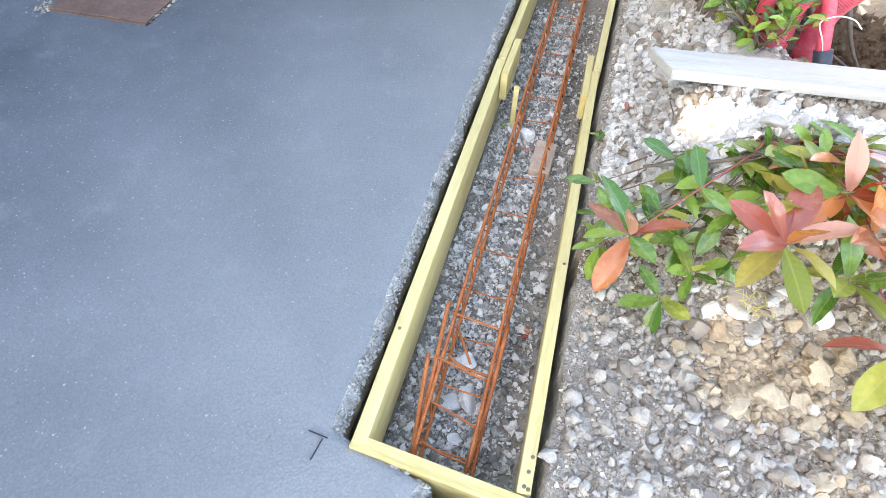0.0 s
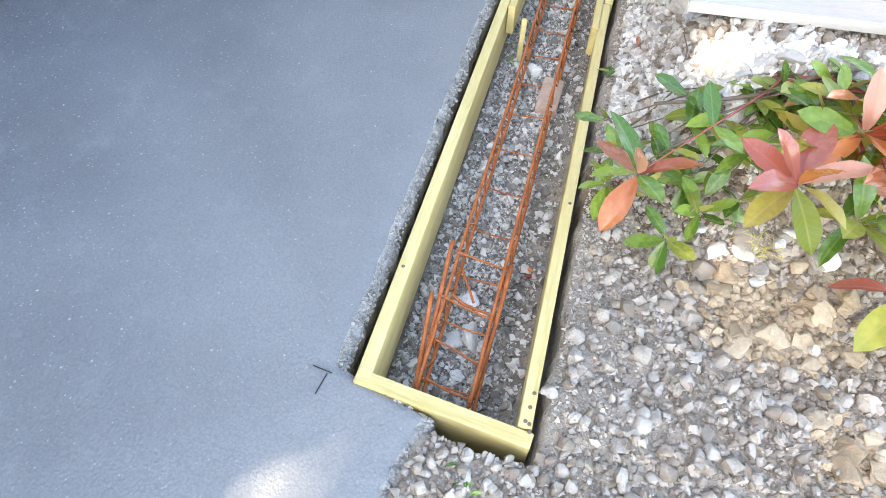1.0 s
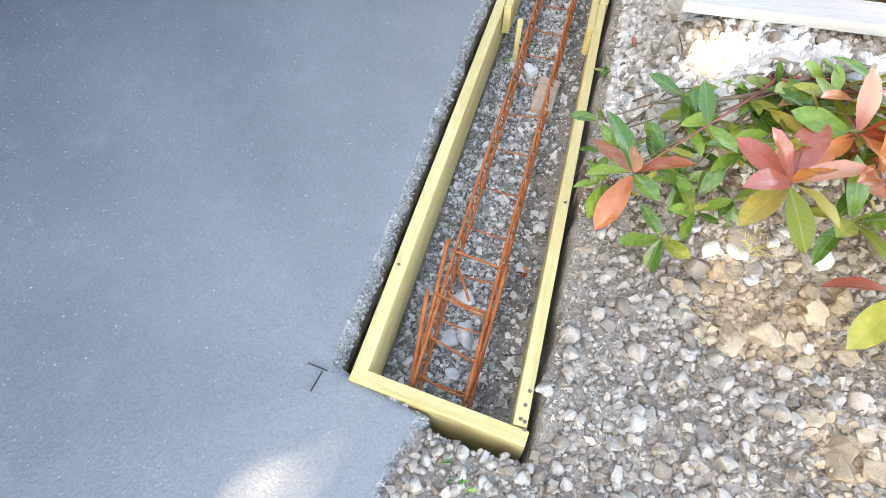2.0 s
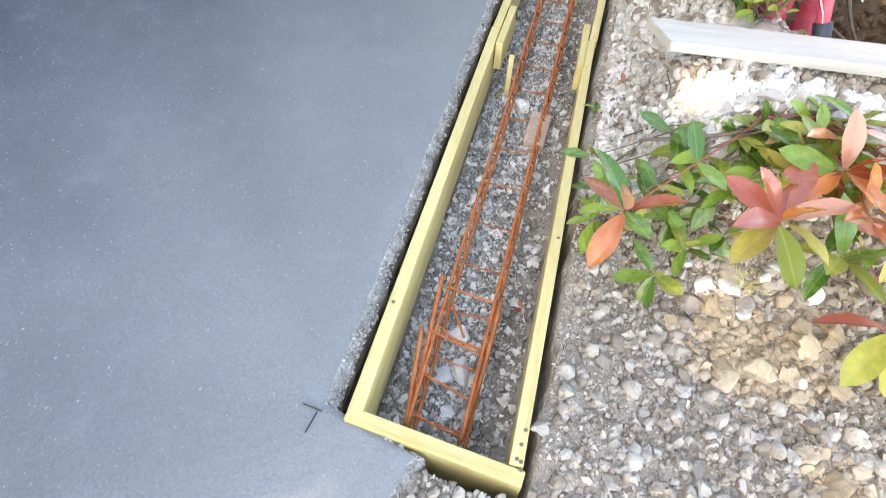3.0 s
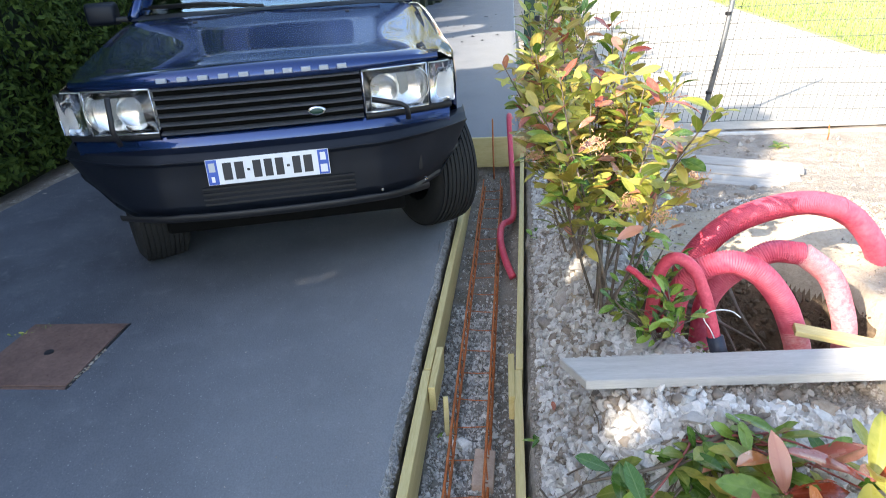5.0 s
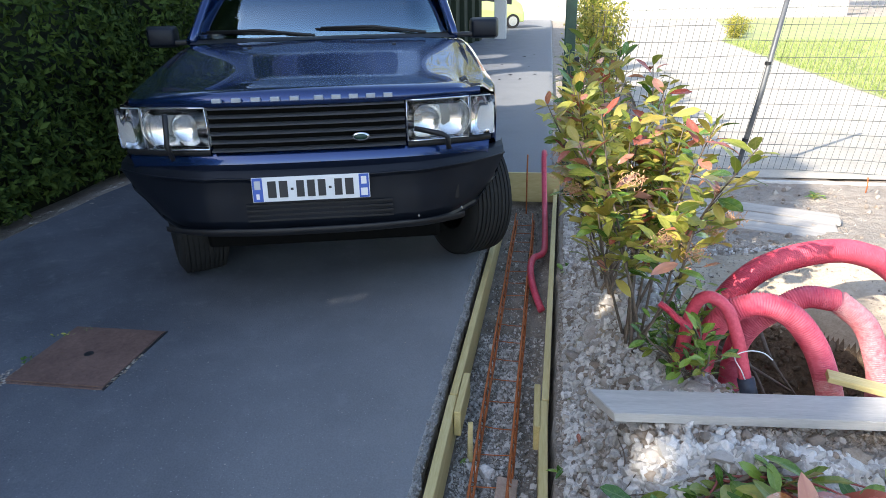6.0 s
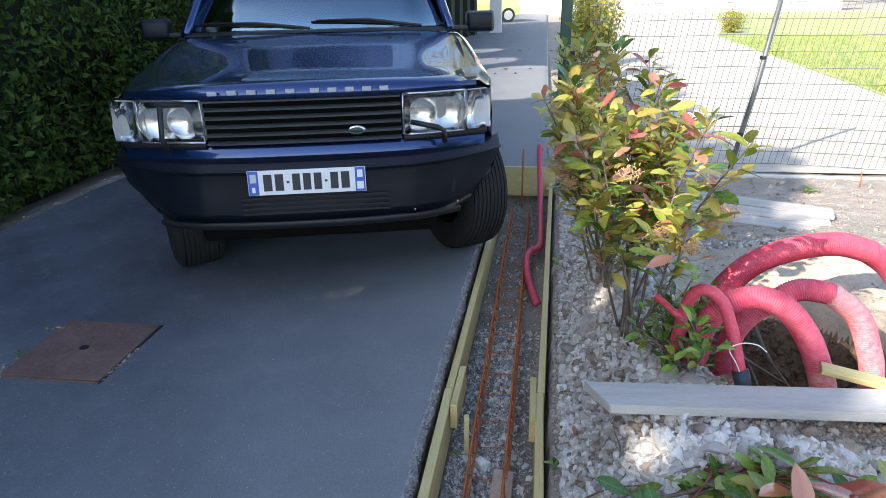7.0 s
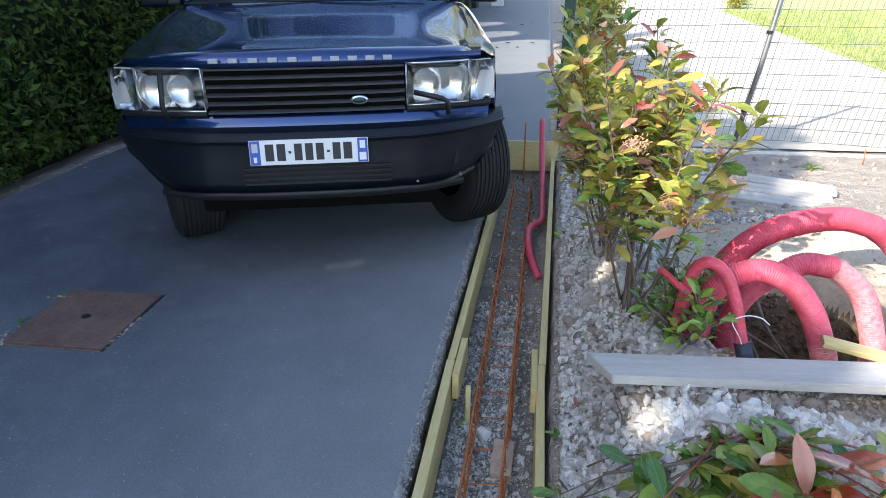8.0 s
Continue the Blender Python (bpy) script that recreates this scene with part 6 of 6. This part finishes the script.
part("coping", boxed(-0.25, 0.25, -0.25, 0.25, 2.2, 2.3, 0.02), CONCRETE, gate)
scr = thing("dark_panel_fence", "dark panel fence between hedge and gate pillar", "fence")
for k in range(8):
    part("panel", boxed(-3.1 + 0.14 * k, -2.92 + 0.14 * k, 15.4 + 0.8 * k, 16.15 + 0.8 * k, -0.02, 1.9, 0.02), HEDGE_CORE, scr)


def far_car():
    t = thing("small_car", "pale lime-green hatchback parked far down the drive", "car", pose(-2.65, 29.2, 0, 0, 0, 20))
    prof = [(-1.75, 0.25), (-1.80, 0.6), (-1.7, 0.85), (-1.0, 0.95), (-0.45, 1.42), (0.9, 1.46), (1.55, 1.0), (1.7, 0.6), (1.68, 0.25)]
    rows = [[(x, s * (0.72 if z > 1.2 else 0.82), z) for x, z in prof] for s in (-1, -0.9, 0.9, 1)]
    ob = part("body", loft(rows, True, True), LIME_PAINT, t, "", False)
    soften(ob, 0.06, 3)
    for s in (-1, 1):
        part("side_window", boxed(-0.55, 1.1, s * 0.77 - 0.012, s * 0.77 + 0.012, 0.98, 1.34, 0.01), BLACK, t)
        for x in (-1.1, 1.15):
            w = part("wheel", cyl(bmesh.new(), (x, s * 0.70, 0.3), (x, s * 0.84, 0.3), 0.3, seg=28), RUBBER, t)
            part("rim", cyl(bmesh.new(), (x, s * 0.83, 0.3), (x, s * 0.855, 0.3), 0.2, seg=20), CHROME, w)


far_car()
wall = boxed(-14, 16, 38, 38.3, -0.1, 2.4, 0.02)
structure("wall_far", part("wall_far", wall, CONCRETE, None).data, "pale rendered garden wall in the sun", "wall")
bpy.data.objects.remove(bpy.data.objects["wall_far"])


def far_house():
    t = thing("house", "ochre rendered house beyond the garden wall", "house", pose(6.5, 44, 0))
    part("wall", boxed(-5, 5, 0, 7, -0.1, 4.6, 0.02), WALL_PINK, t)
    bm = loft([[(-5.4, -0.5, 4.55), (-5.4, 3.5, 6.4), (-5.4, 7.5, 4.55)], [(5.4, -0.5, 4.55), (5.4, 3.5, 6.4), (5.4, 7.5, 4.55)]], False)
    roof = part("roof", bm, ROOF, t)
    roof.modifiers.new("thick", "SOLIDIFY").thickness = 0.2
    for x in (-3, 0, 3):
        w = part("window", boxed(x - 0.5, x + 0.5, -0.06, 0.02, 1.0, 2.3, 0.01), WHITE, t)
        part("pane", boxed(x - 0.42, x + 0.42, -0.075, -0.05, 1.08, 2.22), BLACK, w)


far_house()


def far_tree(x, y, h, seed):
    t = thing("garden_tree", "tall bronze-green tree standing beyond the wall", "tree", pose(x, y, 0), "trees beyond the wall")
    rng = random.Random(seed)
    part("trunk", tube("trunk", spline([(0, 0, -0.1), (0.15, 0.1, h * 0.3), (0.05, 0, h * 0.75)], 6), lambda s: 0.24 - 0.18 * s, BARK, 9), BARK, t)
    tips = []
    for k in range(16):
        a, up = rng.uniform(0, 6.28), rng.uniform(0.4, 1.0)
        tip = Vector((math.cos(a) * h * 0.32 * (1.15 - up * 0.6), math.sin(a) * h * 0.32 * (1.15 - up * 0.6), h * up))
        part("limb", tube("limb", spline([(0.1, 0.05, h * 0.3 * up + 0.6), tip * 0.55 + Vector((0, 0, h * 0.12)), tip], 4), lambda s: 0.08 - 0.06 * s, BARK, 6), BARK, t)
        tips.append(tip)

    def place(g, n):
        k = g.integers(len(tips), size=n)
        return np.array([list(p) for p in tips])[k] * g.uniform(0.75, 1.05, n)[:, None] + g.normal(size=(n, 3)) * h * 0.065

    V, F = scatter_leaves(9000, seed, place, (0.12, 0.28))
    part("crown", mesh_of("crown", V, F, LEAF_SUN), LEAF_SUN, t)


# out of view; added and sized to show as reflections in the hood
for x, y, h, s in ((-14, 47, 19, 31), (-6, 50, 24, 32), (1.5, 54, 21, 33), (9, 50, 25, 34), (19, 46, 19, 35)):
    far_tree(x, y, h, s)


# ---- litter ----
def bits(name, label, cat, count, seed, place, size, material):
    rng = random.Random(seed)
    V, F = [], []
    for _ in range(count):
        x, y = place(rng)
        a, s = rng.uniform(0, 6.28), rng.uniform(*size)
        b = len(V)
        for k in range(5):
            r = s * rng.uniform(0.6, 1.1) * (0.55 if k % 2 else 1)
            V.append((x + r * math.cos(a + k * 1.257), y + r * math.sin(a + k * 1.257), 0.003 + rng.uniform(0, 0.3) * s))
        V.append((x, y, 0.004 + 0.35 * s))
        F += [(b + k, b + (k + 1) % 5, b + 5) for k in range(5)]
    tagged(new(name, mesh_of(name, V, F, material)), label, cat, kind="stuff")


bits("leaf_litter", "pale dry leaves and crumbs along the hedge foot", "litter", 170, 2, lambda r: (-3.22 + abs(r.gauss(0, 0.10)) - 0.1, r.uniform(0.5, 7.5)), (0.008, 0.028), STONE)
bits("leaf_litter", "few dark fallen leaves far along the drive", "litter", 16, 3, lambda r: (r.uniform(-1.4, 0.2), r.uniform(11, 16)), (0.03, 0.06), INK)
bits("crumbs", "pale crumbs of mortar beside the rusty cover", "crumbs", 70, 4, lambda r: (-1.86 + r.gauss(0, 0.03), 1.44 + r.gauss(0, 0.03)), (0.004, 0.012), STONE)
bits("crumbs", "pale dry grass and crumbs along the cover edge", "crumbs", 45, 5, lambda r: (-1.385 + r.gauss(0, 0.008), 1.44 + 0.25 * r.random()), (0.004, 0.012), STONE)
bits("crumbs", "small stone chips scattered on the asphalt", "crumbs", 160, 6, lambda r: (-0.1 - 2.2 * r.random() ** 1.6, r.uniform(-0.4, 2.6)), (0.002, 0.005), STONE)
